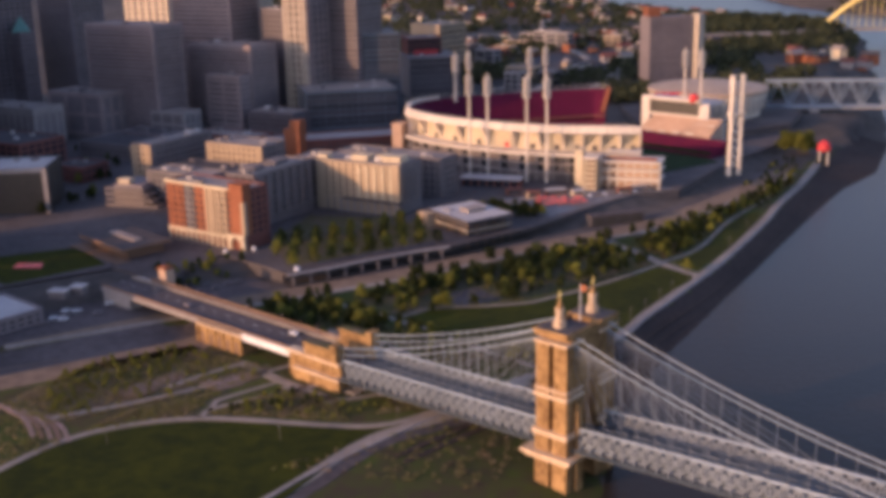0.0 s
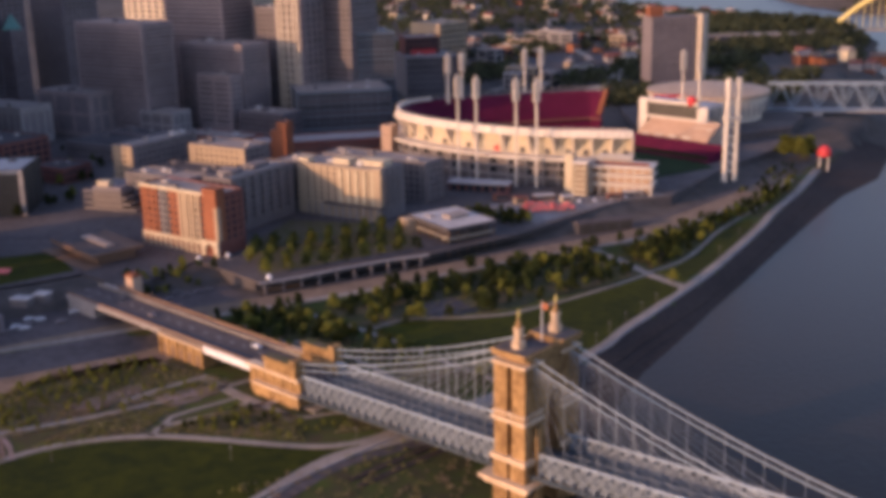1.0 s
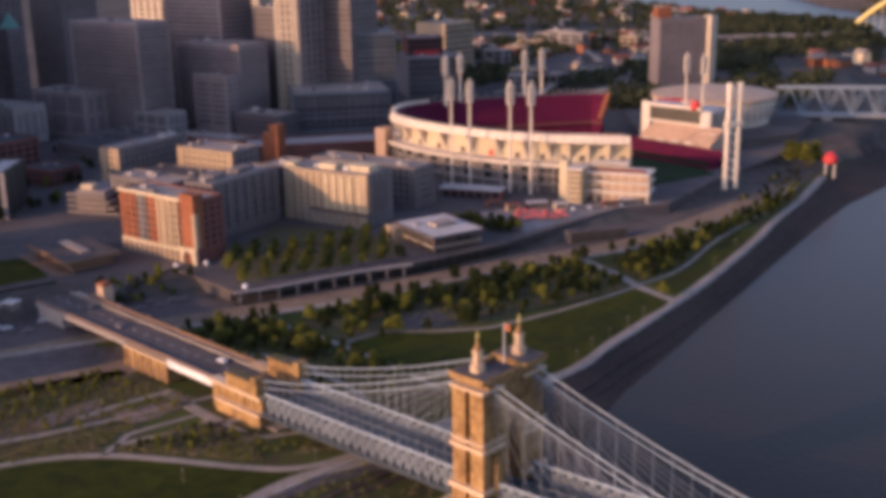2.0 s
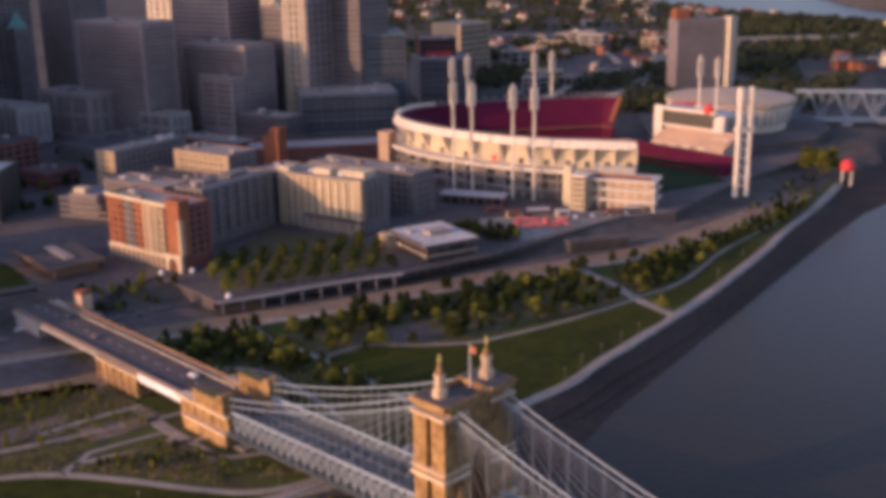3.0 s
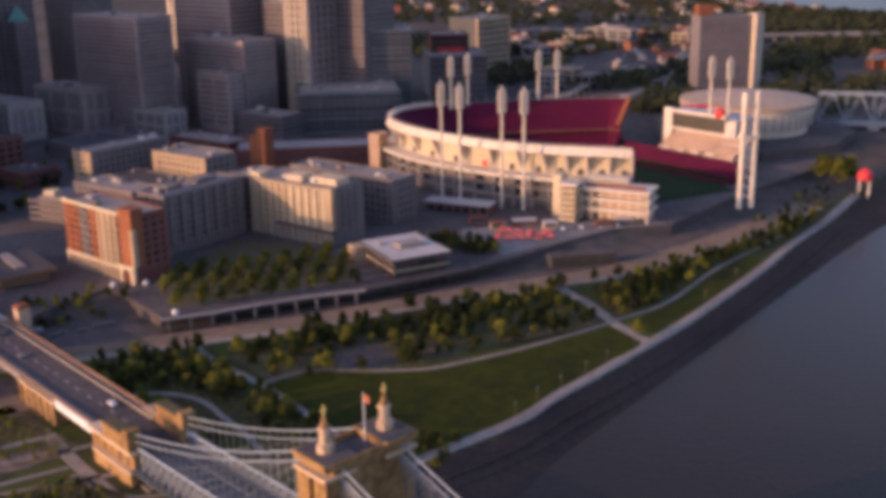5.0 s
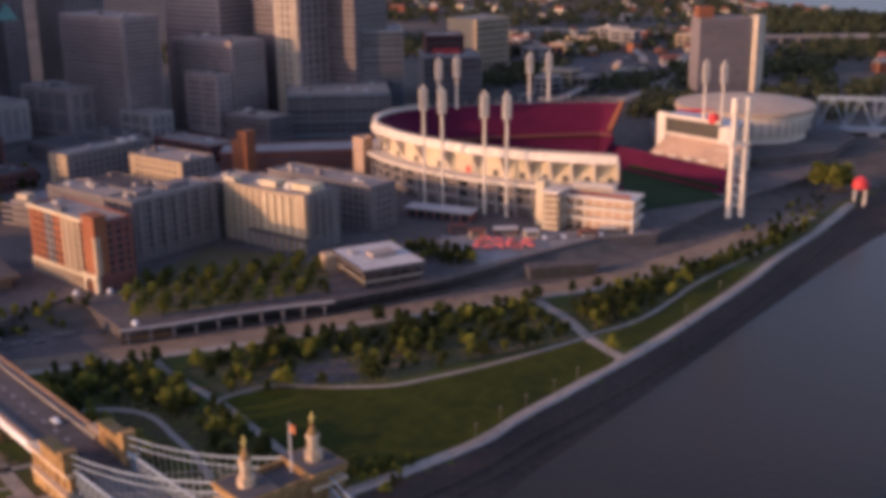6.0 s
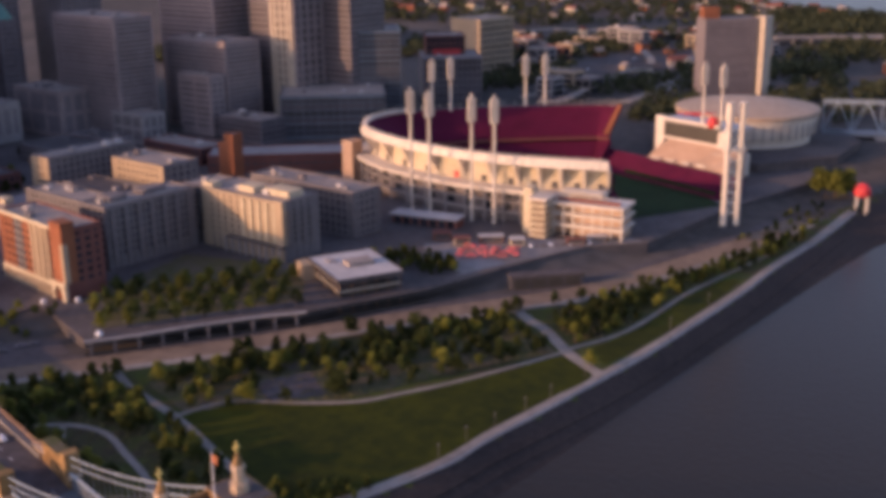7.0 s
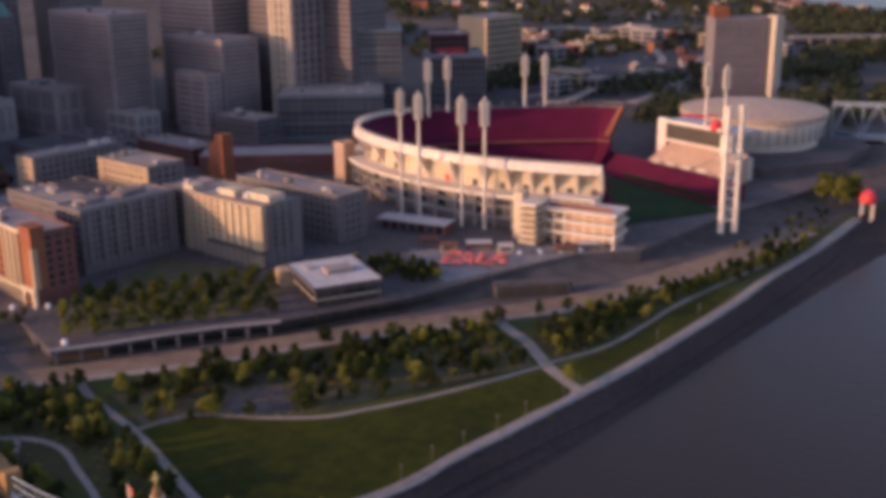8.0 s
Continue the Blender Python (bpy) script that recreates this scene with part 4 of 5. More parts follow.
        part("pilaster", bboxes((103 + 5.2 * k, 104.6 + 5.2 * k, y, y + 0.4, 12.2, 17.2)), "stone", anch)
part("landing", bboxes((92, 99, -10, 10, 4.5, 7.6)), "path", anch, "pale landing below the trusses")

pier = thing("bridge_pier", bridge_m, "tawny sandstone pier under the bridge approach", "pier")
part("body", bboxes((158, 188, -10.2, 10.2, 4, 15.0)), "stone", pier)
part("coping", bboxes((157.4, 188.6, -10.9, 10.9, 15.0, 15.9)), "stone_trim", pier)
for k in range(6):
    for y in (-10.8, 10.2):
        part("pilaster", bboxes((158.3 + 5.7 * k, 159.9 + 5.7 * k, y, y + 0.6, 4, 15.0)), "stone", pier)
# flat brown plates stand for the shade in blind niches
for k in range(5):
    part("niche", bboxes((161.0 + 5.7 * k, 163.0 + 5.7 * k, -10.32, -10.2, 6.5, 12.0)), "brown", pier, "brown plate painted as a shaded blind niche")
appr = thing("bridge_approach", bridge_m, "raised approach road of the bridge with pale side girders", "approach")
part("deck", bboxes((119, 262, -9.6, 9.6, 16.0, 16.9)), "asphalt", appr)
part("ramp", beam(bmesh.new(), bp_(98.5, 0, 14.0), bp_(119.2, 0, 16.45), 14.7, 0.9), "asphalt", appr, "road ramp between the cable houses")
part("girder", bboxes((128, 158, -10.3, -9.6, 14.2, 17.0)), "deck_side", appr, "white steel girder")
part("girder", bboxes((188, 262, -10.3, -9.6, 15.2, 17.0)), "concrete", appr, "grey steel girder")
part("girder", bboxes((128, 262, 9.6, 10.3, 14.2, 17.0)), "deck_side", appr)
part("footway", bboxes((119, 262, -9.6, -7.2, 16.9, 17.1)), "path", appr)
part("footway", bboxes((119, 262, 6.6, 9.6, 16.9, 17.15)), "path", appr)
part("parapet", bboxes((119, 262, -9.6, -9.2, 17.1, 18.1)), "brown", appr, "brown footway parapet")
part("parapet", bboxes((119, 262, 6.4, 6.8, 17.15, 18.0)), "path", appr)
part("parapet", bboxes((119, 250, 9.3, 9.6, 17.15, 18.8)), "brown", appr, "brown footway parapet")
for s in range(124, 260, 9):
    part("lane_mark", bboxes((s, s + 3, -0.1, 0.1, 16.9, 16.92)), "deck_side", appr)
part("retaining_block", bboxes((240, 262, -9.4, 9.4, 8, 16.0)), "concrete", appr)

# ---- ballpark ----
park = thing("ballpark", pose(0, 0, 16), "white steel and cast-stone ballpark with red seats", "stadium")
RIM = [(121, 708), (96, 711), (72, 716), (40, 729), (4, 754), (-22, 783), (-33, 812), (-26, 846), (0, 868), (40, 884), (84, 896), (112, 901), (128, 897)]
rim = curve_pts(RIM, 6)


def normals(line):
    out = []
    for i in range(len(line)):
        d = (line[min(i + 1, len(line) - 1)] - line[max(i - 1, 0)]).normalized()
        out.append(Vector((d.y, -d.x)))
    return out


rn = normals(rim)


def sweep(line, nor, profile, i0=0, i1=None, close=True):
    """A section swept along a line; profile in (inward, height)."""
    bm = bmesh.new()
    i1 = len(line) if i1 is None else i1
    rings = [[bm.verts.new((line[i].x + nor[i].x * r, line[i].y + nor[i].y * r, h)) for r, h in profile] for i in range(i0, i1)]
    n = len(profile)
    for a, b in zip(rings, rings[1:]):
        for k in range(n if close else n - 1):
            bm.faces.new((a[k], b[k], b[(k + 1) % n], a[(k + 1) % n]))
    if close:
        bm.faces.new(rings[0])
        bm.faces.new(rings[-1][::-1])
    bmesh.ops.recalc_face_normals(bm, faces=bm.faces)
    return bm


N = len(rim)
near = N * 7 // 11          # where the street side ends
# terraced seating: each row a real step
up = [(2.0, 34.0)]
for k in range(16):
    up += [(2.0 + 1.7 * (k + 1), 34.0 - 0.95 * k), (2.0 + 1.7 * (k + 1), 34.0 - 0.95 * (k + 1))]
up += [(29.2, 17.0), (2.0, 31.5)]
part("upper_deck", sweep(rim, [-v * -1 for v in rn], up), "red_seat", park, "steep upper deck of dark red seats")
lowp = [(24.0, 15.0)]
for k in range(14):
    lowp += [(24.0 + 2.3 * (k + 1), 15.0 - 1.0 * k), (24.0 + 2.3 * (k + 1), 15.0 - 1.0 * (k + 1))]
lowp += [(56.2, 0.2), (24.0, 0.2)]
part("lower_deck", sweep(rim, rn, lowp), "red_seat", park, "lower deck of dark red seats")
part("club_front", sweep(rim, rn, [(27.5, 15.6), (29.6, 15.6), (29.6, 17.2), (27.5, 17.2)]), "brick_dark", park, "dark red balcony front between the decks")
# pale panels of the rim, one by one
rim_f = [rim[i].lerp(rim[i + 1], t) for i in range(N - 1) for t in (0.0, 0.025, 0.975)] + [rim[-1]]
rnf = normals(rim_f)
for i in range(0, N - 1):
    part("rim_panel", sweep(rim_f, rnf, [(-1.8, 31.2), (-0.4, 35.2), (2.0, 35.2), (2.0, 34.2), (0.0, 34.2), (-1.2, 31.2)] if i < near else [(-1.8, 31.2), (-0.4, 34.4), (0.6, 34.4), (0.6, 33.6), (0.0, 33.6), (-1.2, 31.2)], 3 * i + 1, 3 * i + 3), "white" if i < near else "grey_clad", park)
    if i % 3 == 0:
        p, n = rim[i], rn[i]
        bm = bmesh.new()
        for a, b in (((-1.6, 31.0), (4.6, 21.0)), ((4.6, 21.0), (0.6, 34.0)), ((-1.6, 30.6), (4.9, 30.6)), ((4.5, 18.4), (4.5, 30.4))):
            beam(bm, (p.x + n.x * a[0], p.y + n.y * a[0], a[1]), (p.x + n.x * b[0], p.y + n.y * b[0], b[1]), 1.3, 1.2)
        part("bracket", bm, "white", park, "white steel bracket")
part("concourse_wall", sweep(rim, rn, [(5.0, 17.6), (5.0, 31.0), (6.0, 31.0), (6.0, 17.6)], 0, near), "cream", park, "pale concourse wall behind the brackets")
part("coping", sweep(rim, rn, [(-0.6, 35.2), (2.2, 35.2), (2.2, 35.7), (-0.6, 35.7)], 0, near + 1), "white", park)
part("street_ledge", sweep(rim, rn, [(-6.0, 16.6), (5.0, 16.6), (5.0, 18.4), (-6.0, 18.4)], 0, near), "white", park, "long white concourse ledge")
# grey colour carries the shade under the ledge
part("street_wall", sweep(rim, rn, [(0.0, 0.0), (0.0, 16.6), (2.0, 16.6), (2.0, 0.0)], 0, near), "grey_clad", park, "street wall with shade put into its grey, and dark openings")
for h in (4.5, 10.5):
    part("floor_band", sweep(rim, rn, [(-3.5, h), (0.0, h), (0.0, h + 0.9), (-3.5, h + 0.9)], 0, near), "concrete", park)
for i in range(1, near, 2):
    p, n = rim[i], rn[i]
    t = Vector((-n.y, n.x))
    bm = bmesh.new()
    prism(bm, [(p.x + n.x * a + t.x * b, p.y + n.y * a + t.y * b) for a, b in ((-5.6, -0.45), (-5.6, 0.45), (-4.6, 0.45), (-4.6, -0.45))], 0, 16.6)
    part("column", bm, "concrete", park)
    for z in (5.6, 11.6):
        bm = bmesh.new()
        prism(bm, [(p.x + n.x * a + t.x * b, p.y + n.y * a + t.y * b) for a, b in ((-0.15, -2.6), (-0.15, 2.6), (0.05, 2.6), (0.05, -2.6))], z, z + 3.8)
        part("window", bm, "glass", park)
for i in range(0, near - 2, 3):
    p, n = rim[i + 1], rn[i + 1]
    t = Vector((-n.y, n.x))
    bm = bmesh.new()
    prism(bm, [(p.x + n.x * a + t.x * b, p.y + n.y * a + t.y * b) for a, b in ((4.8, -1.6), (4.8, 1.6), (5.05, 1.6), (5.05, -1.6))], 18.6, 22.4)
    part("gate", bm, "red" if i == 18 else "roof_dark", park)
# stair tower and the low entrance block
stair = new("stair_tower")
stair.parent = park
stair.matrix_basis = pose(86, 692, 0, 0, 0, -22) @ Matrix.Translation((-86, -690, 0))
tagged(stair, label="cream round-cornered stair tower with open landings")
part("shaft", boxes((77, 82, 690, 698, 0, 24)), "cream", stair)
for k in range(6):
    part("landing", boxes((83.5, 93, 683.5, 694, 3.2 * k, 3.2 * k + 1.5)), "cream", stair)
part("core", boxes((85.5, 91, 685.5, 693, 0, 19.5)), "brown", stair)
part("roof", boxes((83, 93.5, 683, 694.5, 19.6, 20.9)), "white", stair)
ent = new("entrance_block")
ent.parent = park
ent.matrix_basis = pose(112, 691, 0, 0, 0, -18) @ Matrix.Translation((-112, -690, 0))
tagged(ent, label="low entrance block with white ledges and tan wall")
part("body", boxes((93.5, 130, 690, 704, 0, 16.5)), "bleacher", ent)
for z in (5.2, 11.0, 16.4):
    part("ledge", boxes((93, 132, 684.5, 704.2, z, z + 1.2)), "white", ent)
for k in range(8):
    part("column", boxes((94 + 5.2 * k, 94.9 + 5.2 * k, 685.4, 686.3, 0, 16.4)), "white", ent)
part("terrace_wall", boxes((95, 129, 689, 689.6, 17.6, 19.5)), "brick_dark", ent)
part("canopy", boxes((96, 118, 692, 700, 21.5, 22.2)), "white", ent)
for k in range(5):
    part("canopy_post", boxes((97 + 5 * k, 97.4 + 5 * k, 692.3, 692.7, 17.6, 21.5)), "white", ent)
# brighter brick colour paints the low sun onto the stand's last stretch
part("end_stand", sweep(rim, rn, [(r, h + 1.2) for r, h in up], N - 2, N), "brick", park, "end of the far stand, sunlight painted in brick orange")
post = None
for i in range(2, N, 1):
    for t in (0.0, 0.5):
        if i > near and t:
            continue
        p = rim[i - 1].lerp(rim[i], t)
        o = part("rim_post", boxes((-0.25, 0.25, -0.25, 0.25, 35.7, 37.3)) if post is None else None, "white", park, mesh=post)
        post = o.data
        o.location = (p.x, p.y, 0)
# end wall of the upper deck
part("end_wall", boxes((119.0, 121.4, 707.5, 736, 17, 21)), "concrete", park)
# outfield: field, fence, stands, tan bleachers, scoreboard
sheet("ball_field", [(40, 752), (92, 734), (134, 728), (184, 762), (178, 782), (130, 834), (90, 850), (50, 836), (24, 806)], 15, 16.3, "field", "dark green ball field", "field")
part("outfield_fence", boxes((-1, 75, 0, 0.6, 0, 4)), "field", park).matrix_basis = plan_pose(131, 833, 0, 0.68, -0.73)


def stand(name, p0, p1, z0, z1, depth, rows, material, label):
    """A straight stand of stepped rows from p0 to p1, rising to the back (left of the line)."""
    a, b = Vector(p0), Vector(p1)
    d = (b - a).normalized()
    prof = [(0, 0)]
    for k in range(rows):
        zz = z0 + (z1 - z0) * (k + 1) / rows
        prof += [(depth * k / rows, zz), (depth * (k + 1) / rows, zz)]
    prof += [(depth, 0)]
    L = (b - a).length
    bm = bmesh.new()
    e0, e1 = [bm.verts.new((0, y, z)) for y, z in prof], [bm.verts.new((L, y, z)) for y, z in prof]
    n = len(prof)
    for k in range(n):
        bm.faces.new((e0[k], e0[(k + 1) % n], e1[(k + 1) % n], e1[k]))
    bm.faces.new(e0)
    bm.faces.new(e1)
    bmesh.ops.triangulate(bm, faces=[f for f in bm.faces if len(f.verts) > 4])
    bmesh.ops.recalc_face_normals(bm, faces=bm.faces)
    o = part(name, bm, material, park, label)
    o.matrix_basis = plan_pose(a.x, a.y, 0, d.x, d.y)
    return o


stand("outfield_stand", (98, 866), (183, 775), 1.0, 9.0, 22, 11, "red_seat", "low stand of dark red outfield seats")
stand("bleacher", (144, 851), (190, 816), 8.2, 17.0, 24, 14, "bleacher", "tan bleacher boards below the scoreboard")
for k in range(4):
    part("ribbon_board", boxes((0, 6, 0, 0.4, 8.2, 10.0)), "white", park).matrix_basis = plan_pose(147 + 9 * k, 846.5 - 6.9 * k, 0, 0.79, -0.61)
sb = new("scoreboard")
sb.parent = park
sb.matrix_basis = plan_pose(155, 876, 0, 0.74, -0.67)
tagged(sb, label="large dark scoreboard in a white frame")
part("screen", boxes((1, 45, -0.5, 0.8, 18.5, 28.5)), "dark_metal", sb)
part("frame", boxes((-6, 1, -0.8, 2.5, 0, 31), (45, 53, -0.8, 2.5, 0, 27), (1, 45, -0.6, 2.0, 28.5, 30.5), (1, 45, -0.6, 2.0, 16.8, 18.5)), "white", sb, "white painted scoreboard frame")
part("roof_deck", boxes((-6, 52, 2.5, 26, 26, 28)), "roof_white", sb)
for k in range(8):
    part("roof_rail", boxes((-5 + 7 * k, -4.2 + 7 * k, 3, 25, 28, 29)), "deck_side", sb)
part("back_house", boxes((46, 62, -8, 10, 0, 14)), "white", sb)
bm = bmesh.new()
bmesh.ops.create_uvsphere(bm, u_segments=16, v_segments=10, radius=4.0, matrix=Matrix.Translation((39, 1.5, 31.5)))
part("red_ball_sign", bm, "red", sb, "round red sign on the scoreboard")
# coral parasols and low stalls before the street front
prng = random.Random(3)
par = None
for k in range(34):
    x, y = 52 + 3.7 * (k % 8) + prng.uniform(-1.4, 1.4), 644 + 4.6 * (k // 8) + prng.uniform(-1.4, 1.4) + 0.45 * (k % 8)
    m = pose(x, y, 16.06, 0, 0, prng.uniform(0, 90)) @ Matrix.Scale(prng.uniform(0.6, 1.0), 4)
    if par is None:
        par = thing("parasol", m, "coral-red parasol over a market table", "parasol", "parasols on the forecourt")
        bm = bmesh.new()
        tube(bm, [(0, 0, 2.5), (0, 0, 2.75), (0, 0, 3.7)], [2.5, 2.45, 0.12], 8)
        part("canopy", bm, "coral", par)
        bm = bmesh.new()
        tube(bm, [(0, 0, 0), (0, 0, 3.75)], 0.06, 6)
        part("pole", bm, "white", par)
        bm = bmesh.new()
        tube(bm, [(0, 0, 0.68), (0, 0, 0.75)], 0.9, 10)
        part("table", bm, "brown", par)
    else:
        copy_thing(par, m)
for k, (x, y, w, d, h, wall) in enumerate(((46, 664, 8, 5, 4, "tan"), (58, 670, 12, 5, 3.6, "brick"), (34, 672, 9, 6, 4, "brick"), (74, 668, 7, 5, 3.4, "cream"), (102, 672, 9, 4, 3.2, "brick_dark"), (112, 678, 10, 4, 3.2, "brown"))):
    st = thing("market_stall", plan_pose(x, y, 16.05, 0.95, 0.2), "low " + {"tan": "tan", "brick": "brick", "cream": "cream", "brick_dark": "dark brick", "brown": "brown timber"}[wall] + " stall on the ballpark forecourt", "stall", "stalls on the forecourt")
    part("body", boxes((0, w, 0, d, 0, h)), wall, st)
    part("roof", boxes((-0.4, w + 0.4, -0.9, d + 0.4, h, h + 0.35)), "roof_white" if k % 2 else "brick_dark", st)
    part("counter", boxes((0.5, w - 0.5, -0.5, 0, 0.8, 1.1)), "concrete", st)
    part("hatch", boxes((0.8, w - 0.8, -0.06, 0, 1.1, h - 0.5)), "roof_dark", st)
shed = thing("market_hall", plan_pose(6, 705, 16, 0.965, -0.26), "low market hall with a pale flat roof", "hall")
part("body", boxes((0, 38, 0, 10, 0, 5.0)), "brick_dark", shed)
part("roof", boxes((-1, 39, -2, 10, 5.0, 5.8)), "roof_white", shed)
for k in range(7):
    part("door", boxes((1.5 + 5.2 * k, 5.0 + 5.2 * k, -0.1, 0, 0, 4.2)), "glass", shed)


def mast(x, y, z0, top, head=13.0):
    m = thing("floodlight_mast", plan_pose(x, y, z0, 0.9, 0.44), "tall white floodlight mast of the ballpark", "floodlight", "ballpark floodlights")
    bm = bmesh.new()
    tube(bm, [(0, 0, 0), (0, 0, top - z0 - head + 1)], [1.0, 0.7], 10)
    part("pole", bm, "white", m)
    part("back_frame", boxes((-2.2, 2.2, 0.2, 0.6, top - z0 - head, top - z0), (-0.6, 0.6, -0.5, 0.5, top - z0, top - z0 + 2)), "white", m)
    lamp = None
    for r in range(7):
        for c in range(2):
            o = part("lamp", boxes((-0.98, 0.98, -0.9, 0.2, -0.66, 0.66)) if lamp is None else None, "white", m, mesh=lamp)
            lamp = o.data
            o.location = (-1.12 + 2.24 * c, 0, top - z0 - head + 1.1 + r * 1.75)
    return m


masts = ((3, 857, 48), (13.5, 870, 48), (11.7, 733, 34), (23.5, 724, 34), (48.4, 713, 34), (61, 709, 34), (62, 891, 48), (75, 894.5, 48), (178.6, 857, 40), (189.4, 849, 40))
first = {}
for x, y, z0 in masts:
    z = 16 if z0 == 34 else z0
    if z in first:
        copy_thing(first[z], plan_pose(x, y, z, 0.9, 0.44))
    else:
        first[z] = mast(x, y, z, 83.5)
stacks = thing("twin_stacks", plan_pose(182.5, 724, 15, 0.93, 0.37), "pair of tall white braced stacks beside the ballpark", "stacks")
for x in (0, 7.5):
    bm = bmesh.new()
    tube(bm, [(x, 0, 0), (x, 0, 58), (x, 0, 58.01), (x, 0, 66)], [1.6, 1.5, 2.0, 2.0], 12)
    part("chimney", bm, "white", stacks)
for k in range(9):
    part("brace", boxes((0, 7.5, -0.5, 0.5, 6 + 5.6 * k, 7.4 + 5.6 * k)), "white", stacks)
for k in range(8):
    bm = beam(bmesh.new(), (0, 0, 7 + 5.6 * k), (7.5, 0, 12 + 5.6 * k), 0.5, 0.5)
    part("diagonal", bm, "white", stacks)
part("platform", boxes((-2, 9.5, -2, 2, 40, 42)), "white", stacks)

# ---- arena and its plaza ----
arena = thing("arena", pose(215, 940, 19.5) @ Matrix.Diagonal((0.91, 0.91, 0.98, 1)), "round arena with shallow tan roof and white wall", "arena")
bm = bmesh.new()
tube(bm, [(0, 0, 0), (0, 0, 9), (0, 0, 9.01), (0, 0, 22)], [48, 48, 51, 53.5], 64)
part("wall", bm, "white", arena)
bm = bmesh.new()
tube(bm, [(0, 0, 22), (0, 0, 25), (0, 0, 25.4), (0, 0, 28.5), (0, 0, 30)], [54.5, 54.5, 53, 30, 4], 64)
part("roof", bm, "arena_roof", arena, "shallow tan domed roof")
for k in range(48):
    a = 2 * math.pi * k / 48
    o = part("rib", boxes((-0.35, 0.35, -0.5, 0.5, 9, 22)) if k == 0 else None, "concrete", arena, mesh=None if k == 0 else rib)
    rib = o.data
    o.matrix_basis = pose(52.6 * math.cos(a), 52.6 * math.sin(a), 0, 0, 0, math.degrees(a))
skirt = [(150, 880), (215, 850), (268, 880), (292, 930), (285, 985), (230, 1010), (150, 990)]
sheet("arena_plaza", skirt, 12, 22.0, "paving", "raised plaza round the arena", "plaza")
part("roof_stripe", boxes((-55, -20, -42, -38, 24, 26)), "red", arena)

# ---- beer hall ----
hall = thing("beer_hall", plan_pose(9.5, 601.5, 12, 0.82, 0.572), "two-storey beer hall with broad pale flat roof", "restaurant")
part("wall", boxes((-13, 13.5, -16, 18, -2.5, 12)), "dark_metal", hall)
part("soffit", boxes((-15, 15.5, -19, 19, 11.6, 12.0)), "dark_metal", hall)
part("roof", boxes((-15, 15.5, -19, 19, 12.0, 12.9)), "roof_white", hall, "broad pale flat roof")
part("fascia", boxes((-15.4, 15.9, -19.4, -19.0, 11.0, 13.1), (-15.4, -15.0, -19, 19.4, 11.0, 13.1), (15.5, 15.9, -19, 19.4, 11.0, 13.1)), "roof_dark", hall, "dark roof edge")
part("roof_house", boxes((-4, 8, -4, 4, 12.9, 14.8)), "roof", hall)
part("roof_hatch", boxes((-10, -6, 6, 12, 12.9, 13.6)), "concrete", hall)
part("balcony", boxes((-14.6, 15, -18.4, -16, 6.9, 7.5)), "white", hall, "pale balcony slab")
part("balcony", boxes((-14.6, -13, -16, 17, 6.9, 7.5)), "white", hall, "pale balcony slab")
part("rail", boxes((-14.6, 15, -18.6, -18.4, 7.6, 8.4), (-14.8, -14.6, -18.4, 17, 7.6, 8.4)), "dark_metal", hall)
part("gable", boxes((-20, -13, 13, 22, -2, 11.5)), "tan", hall, "tan gable lit by the sun")
for k in range(6):
    part("post", boxes((-14.4 + 5.7 * k, -14.0 + 5.7 * k, -18.6, -18.2, -2.5, 12)), "brown", hall)
    part("window", boxes((-12.4 + 4.4 * k, -9 + 4.4 * k, -16.12, -16, 7.0, 10.4)), "glass_tower", hall)
    part("window", boxes((-12.4 + 4.4 * k, -9 + 4.4 * k, -16.12, -16, 0.6, 4.6)), "glass_tower", hall)
for k in range(6):
    part("window", boxes((-13.12, -13, -14 + 5.0 * k, -10.4 + 5.0 * k, 7.0, 10.4)), "glass_tower", hall)
    part("post", boxes((-14.6, -14.2, -17.4 + 5.7 * k, -17.0 + 5.7 * k, -2.5, 12)), "brown", hall)

# ---- far bridges ----
tb = thing("truss_bridge", plan_pose(272, 968, 0, 0.995, -0.1), "far white steel truss road bridge", "bridge")
part("deck", boxes((0, 600, -6, 6, 20, 22)), "concrete", tb)
for w in (-6, 6):
    bm = bmesh.new()
    for k in range(30):
        a, b = k * 20, k * 20 + 20
        beam(bm, (a, w, 44), (b, w, 44), 1.1, 1.1)
        beam(bm, (a, w, 22), (b, w, 22), 1.1, 1.1)
        beam(bm, (a, w, 22), ((a + b) / 2, w, 44), 0.6, 0.6)
        beam(bm, ((a + b) / 2, w, 44), (b, w, 22), 0.6, 0.6)
        beam(bm, (a, w, 22), (a, w, 44), 0.5, 0.5)
    part("truss", bm, "cable", tb, "pale lattice truss")
for x in (40, 200, 400):
    part("pier", boxes((x - 4, x + 4, -8, 8, -4, 20)), "concrete", tb)
ab = thing("arch_bridge", plan_pose(545, 1700, 0, 0.96, -0.28), "far yellow steel arch bridge", "bridge")
for w in (-8, 8):
    bm = bmesh.new()
    tube(bm, [(240 * t / 24, w, 14 + 70 * (1 - (t / 12 - 1) ** 2)) for t in range(25)], 3.0, 8)
    part("arch", bm, "yellow", ab, "yellow steel arch rib")
    bm = bmesh.new()
    for t in range(1, 24):
        beam(bm, (10 * t, w, 24), (10 * t, w, 14 + 70 * (1 - (t / 12 - 1) ** 2)), 0.5, 0.5)
    part("hanger_row", bm, "yellow", ab)
